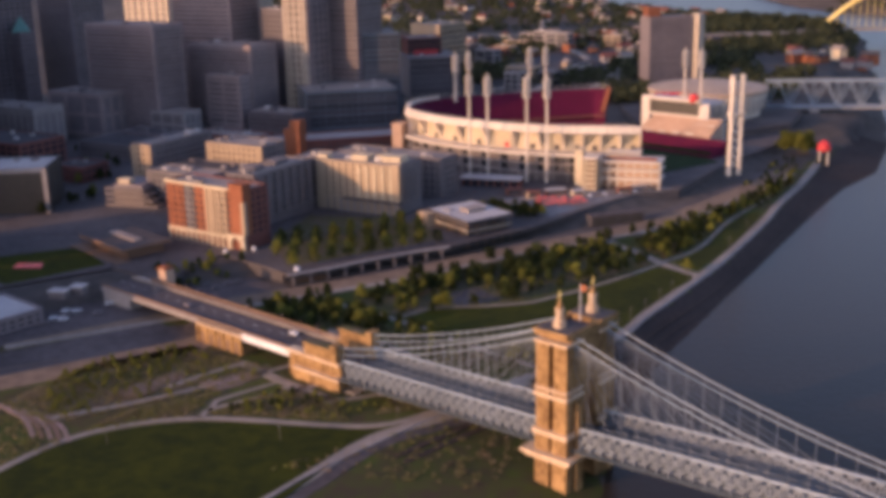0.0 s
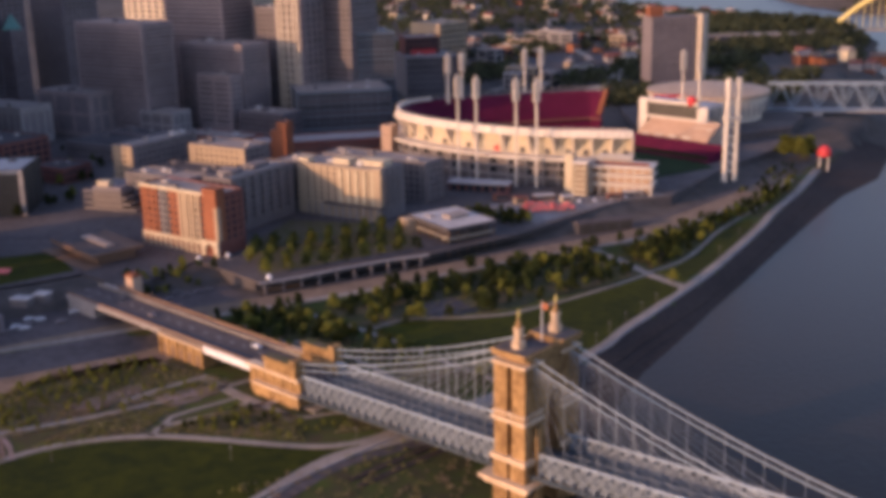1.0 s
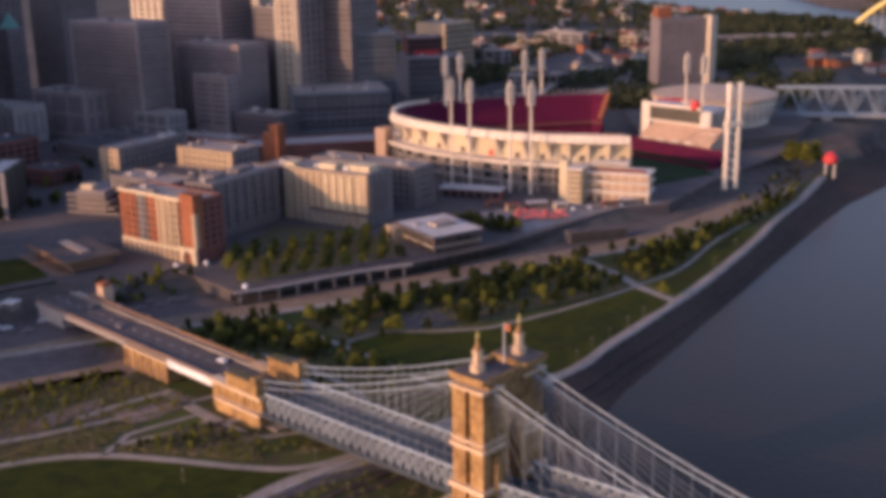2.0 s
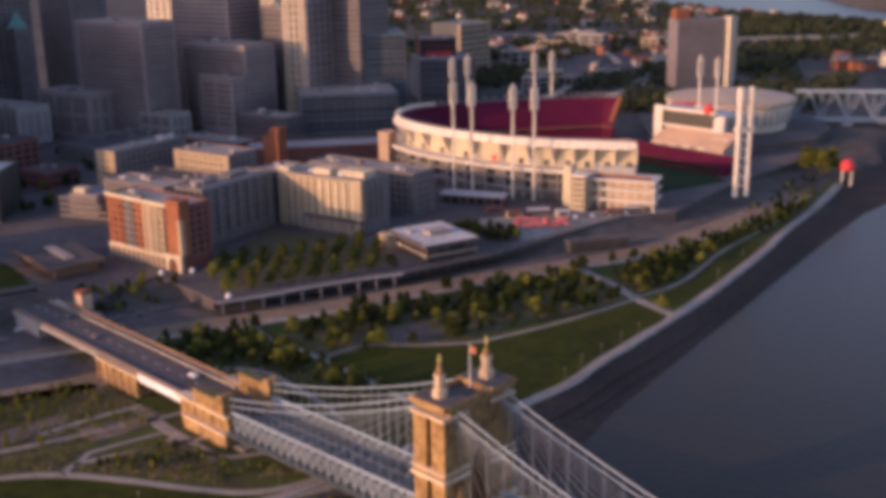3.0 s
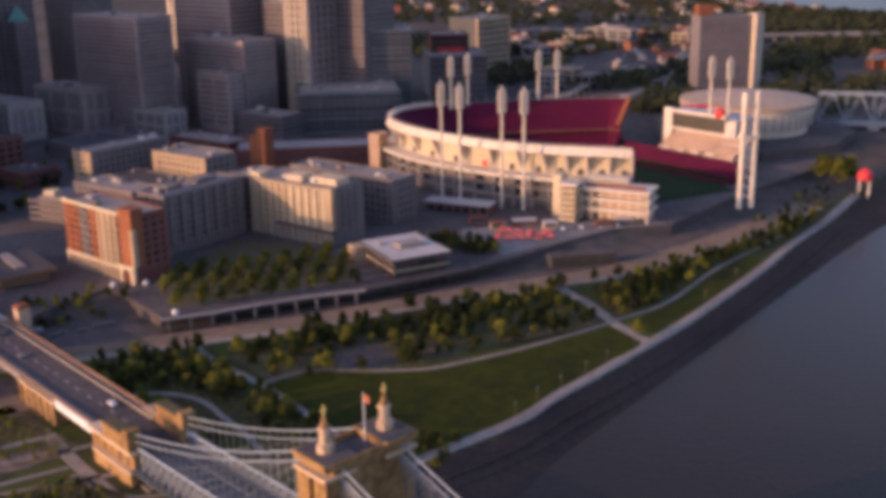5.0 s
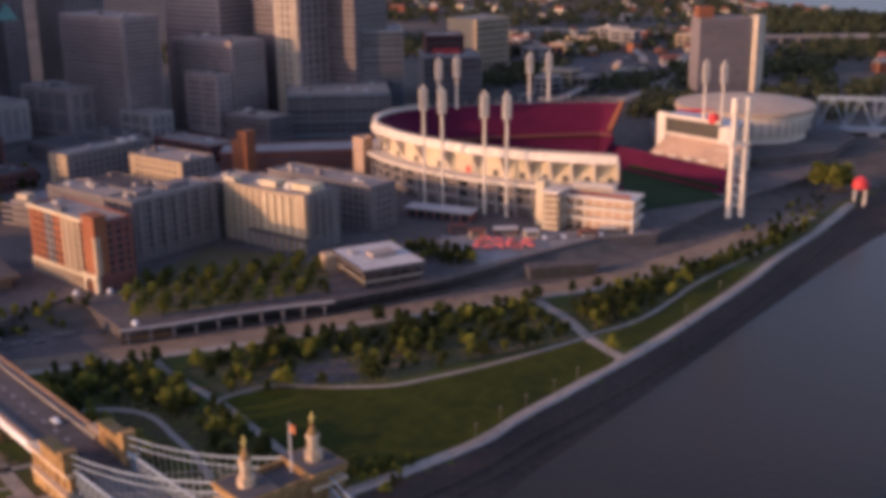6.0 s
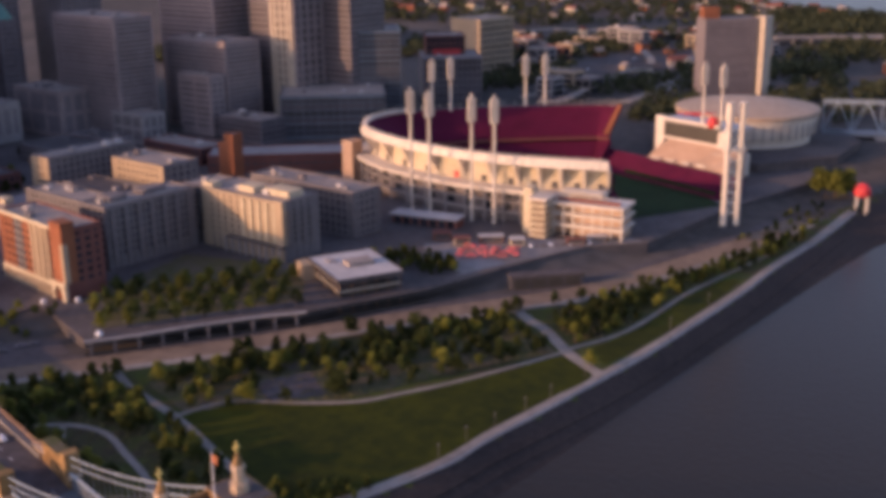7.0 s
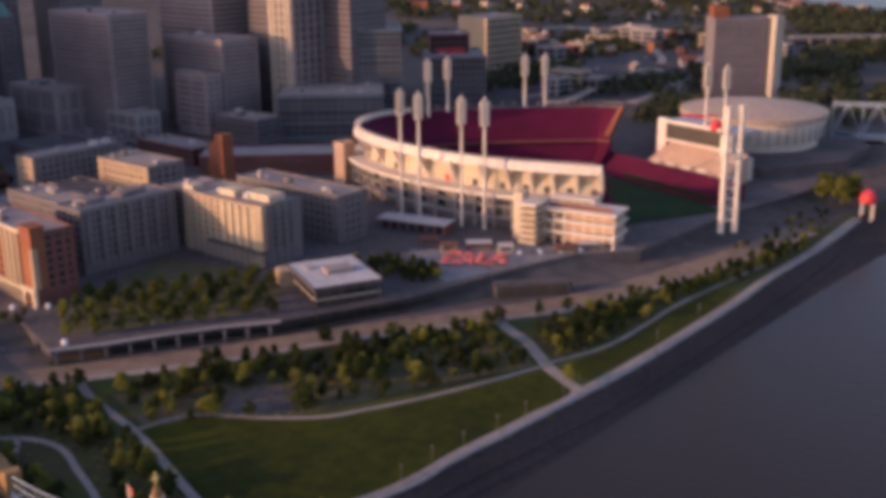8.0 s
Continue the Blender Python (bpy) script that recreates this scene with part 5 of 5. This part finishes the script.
part("deck", boxes((-330, 260, -9, 9, 20, 23)), "path", ab, "pale road deck")
for x in range(-320, 20, 50):
    part("pier", boxes((x - 2, x + 2, -7, 7, 0, 20)), "concrete", ab)

# ---- planting ----
trng = random.Random(11)


def inside(p, poly):
    x, y = p
    hit = False
    for (ax, ay), (bx, by) in zip(poly, poly[1:] + poly[:1]):
        if (ay > y) != (by > y) and x < (bx - ax) * (y - ay) / (by - ay) + ax:
            hit = not hit
    return hit


def leaf_clump(verts, faces, c, r, n, size, rr):
    for _ in range(n):
        v = Vector((rr.gauss(0, 1), rr.gauss(0, 1), rr.gauss(0, 1))).normalized()
        p = Vector(c) + Vector((v.x * r, v.y * r, v.z * r * 0.85)) * rr.uniform(0.55, 1.0)
        nrm = (v + Vector((rr.uniform(-0.7, 0.7), rr.uniform(-0.7, 0.7), rr.uniform(-0.3, 0.9)))).normalized()
        s = nrm.orthogonal().normalized()
        s.rotate(Matrix.Rotation(rr.uniform(0, 6.28), 3, nrm))
        t = nrm.cross(s)
        k = size * rr.uniform(0.7, 1.4)
        i = len(verts)
        verts += [tuple(p + s * k), tuple(p + t * k * 0.7), tuple(p - s * k), tuple(p - t * k * 0.7)]
        faces.append((i, i + 1, i + 2, i + 3))


def crown_mesh(seed, slim, material, clumps=20, leaves=26):
    """A crown for a tree 8 m high: uneven clumps of leaves round the limbs."""
    rr = random.Random(seed)
    verts, faces = [], []
    for k in range(clumps):
        h = rr.uniform(1.9, 7.0)
        wide = (1.0 - abs((h - 4.0) / 3.8) ** 2) * slim * 1.25
        a = rr.uniform(0, 6.28)
        d = wide * rr.uniform(0.2, 1.0)
        leaf_clump(verts, faces, (d * math.cos(a), d * math.sin(a), h), rr.uniform(0.8, 1.4), leaves, 0.38, rr)
    leaf_clump(verts, faces, (0, 0, 6.9), 0.8, leaves, 0.24, rr)
    leaf_clump(verts, faces, (0, 0, 4.6), slim * 0.9, leaves * 3, 0.45, rr)
    me = bpy.data.meshes.new("crown")
    me.from_pydata(verts, [], faces)
    me.materials.append(M[material])
    return me


def trunk_mesh(seed):
    rr = random.Random(seed)
    bm = bmesh.new()
    tube(bm, [(0, 0, -0.6), (0.05, 0, 1.5), (0.0, 0.08, 3.2), (0.1, 0.0, 5.4)], [0.22, 0.17, 0.13, 0.05], 6)
    for k in range(5):
        a = rr.uniform(0, 6.28)
        h = rr.uniform(2.0, 4.0)
        tube(bm, [(0, 0, h), (0.8 * math.cos(a), 0.8 * math.sin(a), h + 0.9), (1.5 * math.cos(a), 1.5 * math.sin(a), h + 1.9)], [0.09, 0.06, 0.03], 5)
    me = bpy.data.meshes.new("trunk")
    bm.to_mesh(me)
    bm.free()
    me.materials.append(M["bark"])
    return me


KINDS = [(crown_mesh(s, w, m), trunk_mesh(s)) for s, w, m in ((1, 2.3, "leaf"), (2, 2.0, "leaf"), (3, 1.6, "leaf"), (4, 2.5, "leaf"), (5, 1.3, "leaf"), (6, 1.9, "leaf_light"), (7, 2.2, "leaf_light"))]


CROWN_PTS = [np.array([v.co for v in k[0].vertices]) for k in KINDS]
LIMIT = {"city street trees": 10, "plaza trees in rows": 60, "park trees between the lawn and the road": 60, "park trees beside the bridge": 30, "park trees along the far promenade": 25, "garden trees by the anchorage": 22, "trees by the beer hall": 22, "trees by the bridge head": 14, "park trees by the shore": 12, "trees by the riverside road": 8}
made, grove = {}, {False: [], True: []}


def tree(x, y, h, kind=None, label="leafy young park tree", group="park trees", z=None):
    i = trng.randrange(len(KINDS)) if kind is None else kind
    k = KINDS[i]
    s = h / 8
    made[group] = made.get(group, 0) + 1
    if made[group] > LIMIT.get(group, 40):       # the rest of a dense grove is joined
        base = CROWN_PTS[i] * (s * trng.uniform(0.9, 1.2), s * trng.uniform(0.9, 1.2), s)
        a = trng.uniform(0, 6.28)
        rot = np.array([[math.cos(a), math.sin(a), 0], [-math.sin(a), math.cos(a), 0], [0, 0, 1]])
        grove[i > 4].append(base @ rot + (x, y, land_at(x, y) if z is None else z))
        return None
    t = thing("tree", pose(x, y, land_at(x, y) if z is None else z, 0, 0, trng.uniform(0, 360)) @ Matrix.Diagonal((s * trng.uniform(0.85, 1.2), s * trng.uniform(0.85, 1.2), s, 1)), label, "tree", group)
    part("trunk", None, "bark", t, mesh=k[1])
    part("crown", None, "leaf", t, mesh=k[0])
    return t


def scatter(poly, n, gap, holes=()):
    xs_, ys_ = [p[0] for p in poly], [p[1] for p in poly]
    out = []
    for _ in range(n * 30):
        p = (trng.uniform(min(xs_), max(xs_)), trng.uniform(min(ys_), max(ys_)))
        if inside(p, poly) and not any(inside(p, h) for h in holes) and all((p[0] - q[0]) ** 2 + (p[1] - q[1]) ** 2 > gap * gap for q in out):
            out.append(p)
            if len(out) >= n:
                break
    return out


POND = [(-10, 508), (12, 520), (24, 498), (2, 488)]
BELT = [(-46, 502), (-22, 480), (30, 496), (72, 528), (102, 551), (84, 590), (60, 575), (23, 556), (-15, 530)]
for p in scatter(BELT, 140, 3.5, [POND]):
    tree(*p, trng.uniform(5.0, 9.6), group="park trees between the lawn and the road")
BELT2 = [(112, 562), (98, 590), (122, 614), (186, 684), (226, 738), (230, 733), (208, 697), (186, 664), (172, 656), (156, 630), (144, 606), (134, 588), (124, 573)]
for p in scatter(BELT2, 110, 3.2):
    tree(*p, trng.uniform(4.0, 8.0), group="park trees along the far promenade")
BELT3 = [(-62, 503), (-98, 484), (-84, 462), (-40, 424), (-6, 420), (14, 428), (-22, 464)]
for p in scatter(BELT3, 95, 3.4, [[(-66, 508), (-50, 492), (-23, 467), (12, 430), (16, 434), (-19, 471), (-46, 494), (-62, 510)], [(-66, 450), (-50, 443), (-30, 430), (-12, 412), (-2, 422), (-24, 446), (-42, 464), (-62, 468)]]):
    tree(*p, trng.uniform(4.5, 9.0), group="park trees beside the bridge")
for p in scatter([(16, 426), (58, 440), (50, 416), (30, 402), (12, 410)], 32, 2.6):
    tree(*p, trng.uniform(3.0, 6.0), group="park trees by the shore")
for p in scatter([(-162, 398), (-154, 420), (-132, 439), (-112, 443), (-98, 428), (-113, 413), (-138, 388), (-147, 380)], 90, 2.6):
    tree(*p, trng.uniform(1.8, 3.8), kind=trng.choice([5, 6]), label="slim young garden tree in a bed", group="garden trees by the anchorage")
for p in scatter([(-66, 396), (-46, 384), (-28, 378), (-40, 368), (-84, 376)], 34, 2.6):
    tree(*p, trng.uniform(2.0, 4.2), kind=trng.choice([2, 5, 6]), label="small leafy garden tree", group="garden trees by the anchorage")
for p in scatter([(-152, 368), (-122, 382), (-86, 403), (-72, 414), (-96, 420), (-150, 384)], 34, 3.0):
    tree(*p, trng.uniform(1.6, 3.2), kind=trng.choice([5, 6]), label="small leafy garden tree", group="garden trees by the anchorage")
for x, y in ((-23.7, 514.4), (-11, 522), (1, 529), (13, 537), (27, 545), (43.8, 566), (55, 567.7), (68, 578), (80, 588), (-36, 508), (34, 552), (100, 602), (112, 610)):
    tree(x, y, trng.uniform(6.5, 8.5), kind=trng.choice([0, 3]), label="round street tree beside the road", group="street trees by the road")
# rows of plaza trees
d1, d2 = Vector((0.87, 0.49)), Vector((-0.49, 0.87))
for r in range(5):
    for c in range(-1, 8):
        p = Vector((-70, 534)) + d1 * (10.2 * c + 5.1 * (r % 2) + trng.uniform(-0.8, 0.8)) + d2 * (11.0 * r + trng.uniform(-0.8, 0.8))
        if (p - Vector((9.5, 601))).length < 28 or (p.x + 108.5) * AE[0] + (p.y - 560) * AE[1] < 4:
            continue
        tree(p.x, p.y, trng.uniform(7.6, 10.0), kind=trng.choice([0, 3, 5, 6]), label="round plaza tree in a paved grove", group="plaza trees in rows", z=16.08)
for p in scatter([(40, 613), (54, 624), (46, 638), (24, 646), (-4, 634), (10, 630), (30, 622)], 46, 2.8):
    tree(*p, trng.uniform(4.5, 7.5), label="dark tree beside the beer hall", group="trees by the beer hall", z=16)
for p in scatter([(-150, 528), (-118, 552), (-104, 546), (-110, 528), (-132, 516)], 22, 3.2):
    tree(*p, trng.uniform(3.5, 6.5), label="tree beside a parking lot", group="trees by the bridge head", z=15.9 if p[1] > 540 else None)
for p in scatter([(-420, 640), (-250, 640), (-215, 700), (-240, 860), (-420, 860)], 60, 6):
    tree(*p, trng.uniform(6, 10), label="dark street tree in a city block", group="city street trees", z=16)
for p in ((118, 538), (250, 812), (256, 818), (261, 812), (247, 820), (255, 808), (264, 819)):
    tree(*p, 8 if p[0] < 200 else 19, kind=6, label="bright yellow-green tree by the promenade", group="trees by the promenade")
for p in scatter([(196, 700), (235, 750), (250, 790), (240, 800), (186, 712)], 24, 3.0):
    tree(*p, trng.uniform(3, 5), label="small tree beside the riverside road", group="trees by the riverside road")

for k in range(9):
    tree(84 + 3.3 * k, 622 + 2.2 * k, trng.uniform(2.6, 3.8), kind=trng.choice([0, 3]), label="low dark tree along the forecourt edge", group="trees along the forecourt")

for light, blocks in grove.items():
    pts = np.concatenate(blocks)
    me = bpy.data.meshes.new("grove")
    me.from_pydata(pts.tolist(), [], np.arange(len(pts)).reshape(-1, 4).tolist())
    me.materials.append(M["leaf_light" if light else "leaf"])
    tagged(new("grove", me), "dense joined crowns of young park trees", "trees", kind="stuff")

# shrubs and reeds of the garden beds
GARDEN_PATHS = ([(-150, 372), (-120, 386), (-84, 408), (-62, 424)], [(-90, 374), (-91, 385), (-81, 396), (-70, 402)], [(-111, 400), (-101, 411), (-87, 423)], [(-79, 456), (-62, 462), (-45, 458), (-31, 444), (-8, 416)])
verts, faces = [], []
rr = random.Random(5)
for poly, n in (([(-146, 368), (-122, 380), (-86, 401), (-70, 416), (-104, 438), (-150, 424), (-170, 385)], 1500), ([(-60, 330), (-10, 362), (20, 385), (40, 372), (10, 320)], 200), ([(-178, 384), (-146, 366), (-136, 352), (-150, 336), (-200, 340), (-205, 372)], 420), ([(-90, 374), (-38, 367), (-44, 386), (-66, 396)], 380), (BELT, 420), (BELT2, 320), (BELT3, 300), ([(-28, 372), (0, 380), (-24, 386)], 60), ([(-130, 362), (-96, 374), (-88, 396), (-120, 378)], 300)):
    spots = scatter(poly, n, 0.9)
    px, py = np.array([p[0] for p in spots]), np.array([p[1] for p in spots])
    clear = np.minimum.reduce([seg_dist(px, py, line)[0] for line in GARDEN_PATHS])
    for p in [q for q, d in zip(spots, clear) if d > 2.1]:
        leaf_clump(verts, faces, (p[0], p[1], land_at(*p) + 0.5), rr.uniform(0.6, 1.3), 14, 0.3, rr)
me = bpy.data.meshes.new("shrubs")
me.from_pydata(verts, [], faces)
me.materials.append(M["leaf_shrub"])
tagged(new("shrubs", me), "low shrubs and reeds of the garden beds", "shrubs", kind="stuff")

# far woods on the slopes and between the streets
verts, faces = [], []
zones = [([(60, 1120), (190, 1130), (280, 1230), (240, 1290), (120, 1200)], 80), ([(180, 1260), (330, 1240), (350, 1330), (200, 1360)], 130), ([(300, 1380), (480, 1340), (540, 1520), (600, 1680), (420, 1560), (330, 1480)], 240),
         ([(-60, 1700), (300, 1760), (460, 1960), (330, 2200), (260, 2600), (-300, 2700), (-420, 1800)], 1500), ([(-120, 1380), (60, 1330), (160, 1480), (40, 1600), (-140, 1560)], 260), ([(330, 1600), (560, 1640), (610, 1740), (540, 1860), (420, 1960), (330, 1820)], 420),
         ([(760, 2300), (900, 2120), (1400, 1900), (1800, 2600), (900, 3200), (760, 2900)], 900), ([(-420, 1300), (-150, 1340), (-160, 1650), (-450, 1600)], 300),
         ([(200, 1020), (300, 1010), (380, 1180), (300, 1230), (250, 1130)], 90), ([(-20, 1130), (60, 1180), (80, 1290), (10, 1280)], 60), ([(60, 1420), (300, 1500), (330, 1700), (120, 1660)], 90),
         ([(130, 1010), (190, 1020), (210, 1110), (150, 1100)], 50)]
for poly, n in zones:
    for p in scatter(poly, n, 6):
        z, r = land_at(*p), rr.uniform(4, 8)
        leaf_clump(verts, faces, (p[0], p[1], z + r * 0.9), r, 26, r * 0.34, rr)
me = bpy.data.meshes.new("far_woods")
me.from_pydata(verts, [], faces)
me.materials.append(M["leaf_far"])
tagged(new("far_woods", me), "distant wooded slopes and street trees", "woods", kind="stuff")


# ---- far houses, roads and ramps ----
def house(x, y, w, d, h, wall, roof, turn):
    t = thing("house", pose(x, y, land_at(x, y), 0, 0, turn), "small distant house with a pitched roof", "house", "far hillside houses")
    part("wall", boxes((0, w, 0, d, -2, h)), wall, t)
    bm = bmesh.new()
    for xx in (-0.5, w + 0.5):
        bm.faces.new([bm.verts.new(p) for p in ((xx, -0.6, h), (xx, d + 0.6, h), (xx, d / 2, h + d * 0.4))])
    v = list(bm.verts)
    for a, b in ((0, 1), (1, 2), (2, 0)):
        bm.faces.new((v[a], v[b], v[b + 3], v[a + 3]))
    bmesh.ops.recalc_face_normals(bm, faces=bm.faces)
    part("roof", bm, roof, t)


for poly, n in (([(-200, 1750), (260, 1800), (420, 1960), (240, 2400), (-350, 2500)], 85), ([(330, 1900), (480, 1880), (440, 2010), (350, 2060)], 10), ([(380, 1250), (480, 1245), (500, 1360), (400, 1370)], 10), ([(60, 1250), (190, 1280), (300, 1480), (290, 1640), (60, 1600), (20, 1400)], 26)):
    for p in scatter(poly, n, 18):
        house(*p, rr.uniform(9, 24), rr.uniform(8, 13), rr.uniform(5, 11), rr.choice(["cream", "brick", "tan", "white", "concrete"]), rr.choice(["roof_dark", "brick_dark", "roof", "roof_dark"]), rr.uniform(0, 360))
for x, y, L, W, h in ((390, 1330, 90, 14, 6), (395, 1262, 70, 12, 6)):
    block("low_building", "long low building with an orange-lit roof", x + L, y, L, W, 8, 8 + h, "brick", "roof_dark", 1, 14, 3, split=False, e=(0.99, -0.12), roof="brick", units=0)
for nm, line, w, z in (("highway", [(-80, 1560), (25, 1690), (184, 1850), (290, 2010), (380, 2180)], 18, 24), ("highway", [(40, 1640), (205, 1583), (272, 1500), (340, 1560), (540, 1600)], 14, 29), ("highway", [(308.0, 1535.0), (365.0, 1546.0), (419.0, 1537.0), (477.0, 1548.0)], 16, 31), ("highway", [(-3.0, 1760.0), (80.0, 1811.0), (169.0, 1885.0), (257.0, 1978.0)], 16, 24)):
    hw = thing("highway", pose(0, 0, 0), "pale elevated highway in low sun", "highway")
    ln = curve_pts(line, 8)
    o = ribbon("roadway", ln, -w / 2, w / 2, 0, 1.4, "path", "pale concrete roadway", level=z, kind="", parent=hw, category="")
    for k in range(0, len(ln), 3):
        part("pier", boxes((ln[k].x - 1.5, ln[k].x + 1.5, ln[k].y - 5, ln[k].y + 5, 6, z - 1)), "concrete", hw)
ribbon("ramp_road", curve_pts([(40, 1110), (100, 1180), (150, 1215), (175, 1210), (165, 1160), (140, 1120)], 8), -4, 4, 0.4, 0.4, "path", "curved ramp road behind the ballpark", "ramp")
ribbon("ramp_road_3", curve_pts([(60, 1060), (81, 1073), (123, 1221), (156, 1304), (150, 1420)], 8), -4, 4, 6.0, 0.9, "path", "pale ramp climbing behind the ballpark", "ramp")
ribbon("ramp_road_4", curve_pts([(130, 1090), (149, 1134), (168, 1189), (200, 1290), (300, 1400)], 8), -5, 5, 0.6, 0.5, "path", "pale street behind the ballpark", "street")
ribbon("ramp_road_2", curve_pts([(60, 1100), (140, 1260), (200, 1400), (210, 1560)], 8), -8, 8, 0.3, 0.4, "asphalt", "wide street behind the ballpark", "street")
sheet("far_lot", [(90, 1190), (180, 1230), (200, 1380), (120, 1420), (60, 1300)], 10, 22.3, "asphalt", "parking lot behind the ballpark", "parking lot")
for poly, n in (([(-40, 1300), (60, 1280), (120, 1440), (0, 1500)], 9), ([(60, 1110), (110, 1120), (100, 1170), (60, 1160)], 4), ([(80, 1430), (280, 1500), (300, 1640), (120, 1600)], 8), ([(200, 1400), (300, 1380), (320, 1480), (220, 1500)], 5), ([(-330, 1300), (-100, 1300), (-120, 1600), (-330, 1600)], 9)):
    for p in scatter(poly, n, 30):
        L, W, h = rr.uniform(16, 34), rr.uniform(14, 24), rr.uniform(8, 22)
        block("low_building", "low distant city building with a flat roof", *p, L, W, land_at(*p) - 1, land_at(*p) + h, rr.choice(["brick", "concrete", "tan", "grey_clad"]), "glass", max(2, int(h / 5)), 2, 1, split=False, units=1, pier=1.6, band=1.6, group="low distant buildings")


# ---- cars ----
def car_mesh(seed):
    bm = boxes((-2.2, 2.2, -0.9, 0.9, 0.35, 0.95))
    prism(bm, [(-1.5, -0.8), (1.1, -0.8), (1.1, 0.8), (-1.5, 0.8)], 0.95, 1.5)
    for v in bm.verts:
        if v.co.z > 1.4:
            v.co.x *= 0.72
            v.co.y *= 0.88
    return bm


def car(m, paint, label):
    c = thing("car", m, label, "car", "parked and waiting cars")
    part("body", car_mesh(0), paint, c)
    part("windscreen", boxes((-1.1, 0.8, -0.78, 0.78, 1.0, 1.38)), "glass", c)
    for sx in (-1.35, 1.35):
        for sy in (-0.85, 0.85):
            bm = bmesh.new()
            tube(bm, [(sx, sy - 0.1, 0.33), (sx, sy + 0.1, 0.33)], 0.33, 10)
            part("wheel", bm, "roof_dark", c)
    return c


cars = [car(pose(0, 0, 0), "deck_side", "white parked car on asphalt"), car(pose(0, 0, 0), "tower_dark", "dark parked car on asphalt"), car(pose(0, 0, 0), "grey_clad", "grey parked car on asphalt")]
spots = []
for p in scatter([(-190, 462), (-140, 496), (-104, 524), (-112, 530), (-150, 506), (-196, 472)], 24, 4.0):
    spots.append((*p, land_at(*p) + 0.2, 34))
for k in range(10):
    spots.append((84 + 3.2 * k, 668 + 1.0 * k, 16.07, 100))
for p in scatter([(95, 1200), (178, 1235), (195, 1370), (125, 1400), (70, 1300)], 14, 5.5):
    spots.append((*p, 22.3, 60))
for s, w in ((140, 2.5), (205, -2.5), (236, 2.5)):
    q = TOWER + U * s + V * w
    spots.append((q.x, q.y, 16.92, math.degrees(math.atan2(U.y, U.x))))
used = set()
for k, (x, y, z, a) in enumerate(spots):
    i = k % 3
    m = pose(x, y, z, 0, 0, a + trng.uniform(-4, 4))
    if i in used:
        copy_thing(cars[i], m)
    else:
        cars[i].matrix_basis = m
        used.add(i)

# ---- lamps, pavilion and shore details ----
def street_lamp(x, y, h=4.6, z=None):
    l = thing("street_lamp", pose(x, y, land_at(x, y) if z is None else z), "slim pale park lamp post", "street lamp", "park lamps")
    bm = bmesh.new()
    tube(bm, [(0, 0, -0.4), (0, 0, h)], [0.10, 0.06], 8)
    part("pole", bm, "grey_clad", l)
    part("lantern", boxes((-0.22, 0.22, -0.22, 0.22, h, h + 0.5), (-0.32, 0.32, -0.32, 0.32, h + 0.5, h + 0.6)), "grey_clad", l)
    return l


lamp0 = street_lamp(71.5, 455)
for x, y in ((78.6, 469), (87, 480.5), (96.2, 495), (104.5, 507), (116, 528), (150, 584), (168, 618), (-120, 352), (-60, 352), (-20, 366), (-74, 410), (-108, 392)):
    copy_thing(lamp0, pose(x, y, land_at(x, y)))
for k in range(4):
    x, y = -68 + 20 * k, 528 + 12.6 * k
    copy_thing(lamp0, pose(x, y, 16))
for k in range(6):
    q = TOWER + U * (130 + 22 * k) + V * 6.6
    copy_thing(lamp0, pose(q.x, q.y, 17.1))
dome2 = thing("landing_pavilion", pose(267, 792, 6.5), "red domed canopy on white posts by the river", "pavilion")
bm = bmesh.new()
tube(bm, [(0, 0, 10.5), (0, 0, 12), (0, 0, 15), (0, 0, 17.2), (0, 0, 18)], [4.6, 5.0, 4.4, 2.4, 0.3], 16)
part("canopy", bm, "red", dome2, "round red canopy")
for k in range(4):
    a = k * math.pi / 2 + 0.4
    bm = bmesh.new()
    tube(bm, [(4.0 * math.cos(a), 4.0 * math.sin(a), -0.5), (4.0 * math.cos(a), 4.0 * math.sin(a), 10.8)], 0.5, 8)
    part("post", bm, "white", dome2)
ball = thing("stone_planter", pose(-118, 556, 16), "white round planter on the plaza edge", "planter")
bm = bmesh.new()
bmesh.ops.create_uvsphere(bm, u_segments=12, v_segments=8, radius=1.4, matrix=Matrix.Translation((0, 0, 1.0)))
part("bowl", bm, "deck_side", ball)
copy_thing(ball, pose(-76.5, 522.5, 16))
copy_thing(ball, pose(-104, 560, 16))
und = thing("garage_entrance", plan_pose(79, 619, 9.5, 0.94, 0.34), "dark parking entrance under the street", "entrance")
part("portal", boxes((0, 34, -0.4, 6, 0, 6.0)), "roof_dark", und)
part("coping", boxes((-0.5, 34.5, -0.8, 6, 6.0, 6.5)), "asphalt", und)
# dark plates on the solid portal stand for the shade inside its openings
for k in range(4):
    part("opening", boxes((1.5 + 8.2 * k, 8.2 + 8.2 * k, -0.5, -0.38, 0.2, 5.0)), "dark_metal", und)
for k in range(10):
    x0 = Vector((-78, 517.8)).lerp(Vector((-6, 559.4)), k / 9)
    part("garage_column", boxes((-0.5, 0.5, -0.2, 0.9, 9.2, 14.95)), "grey_clad", bpy.data.objects["retaining_wall"]).matrix_basis = plan_pose(x0.x + 0.4, x0.y - 0.9, 0, 0.866, 0.5)
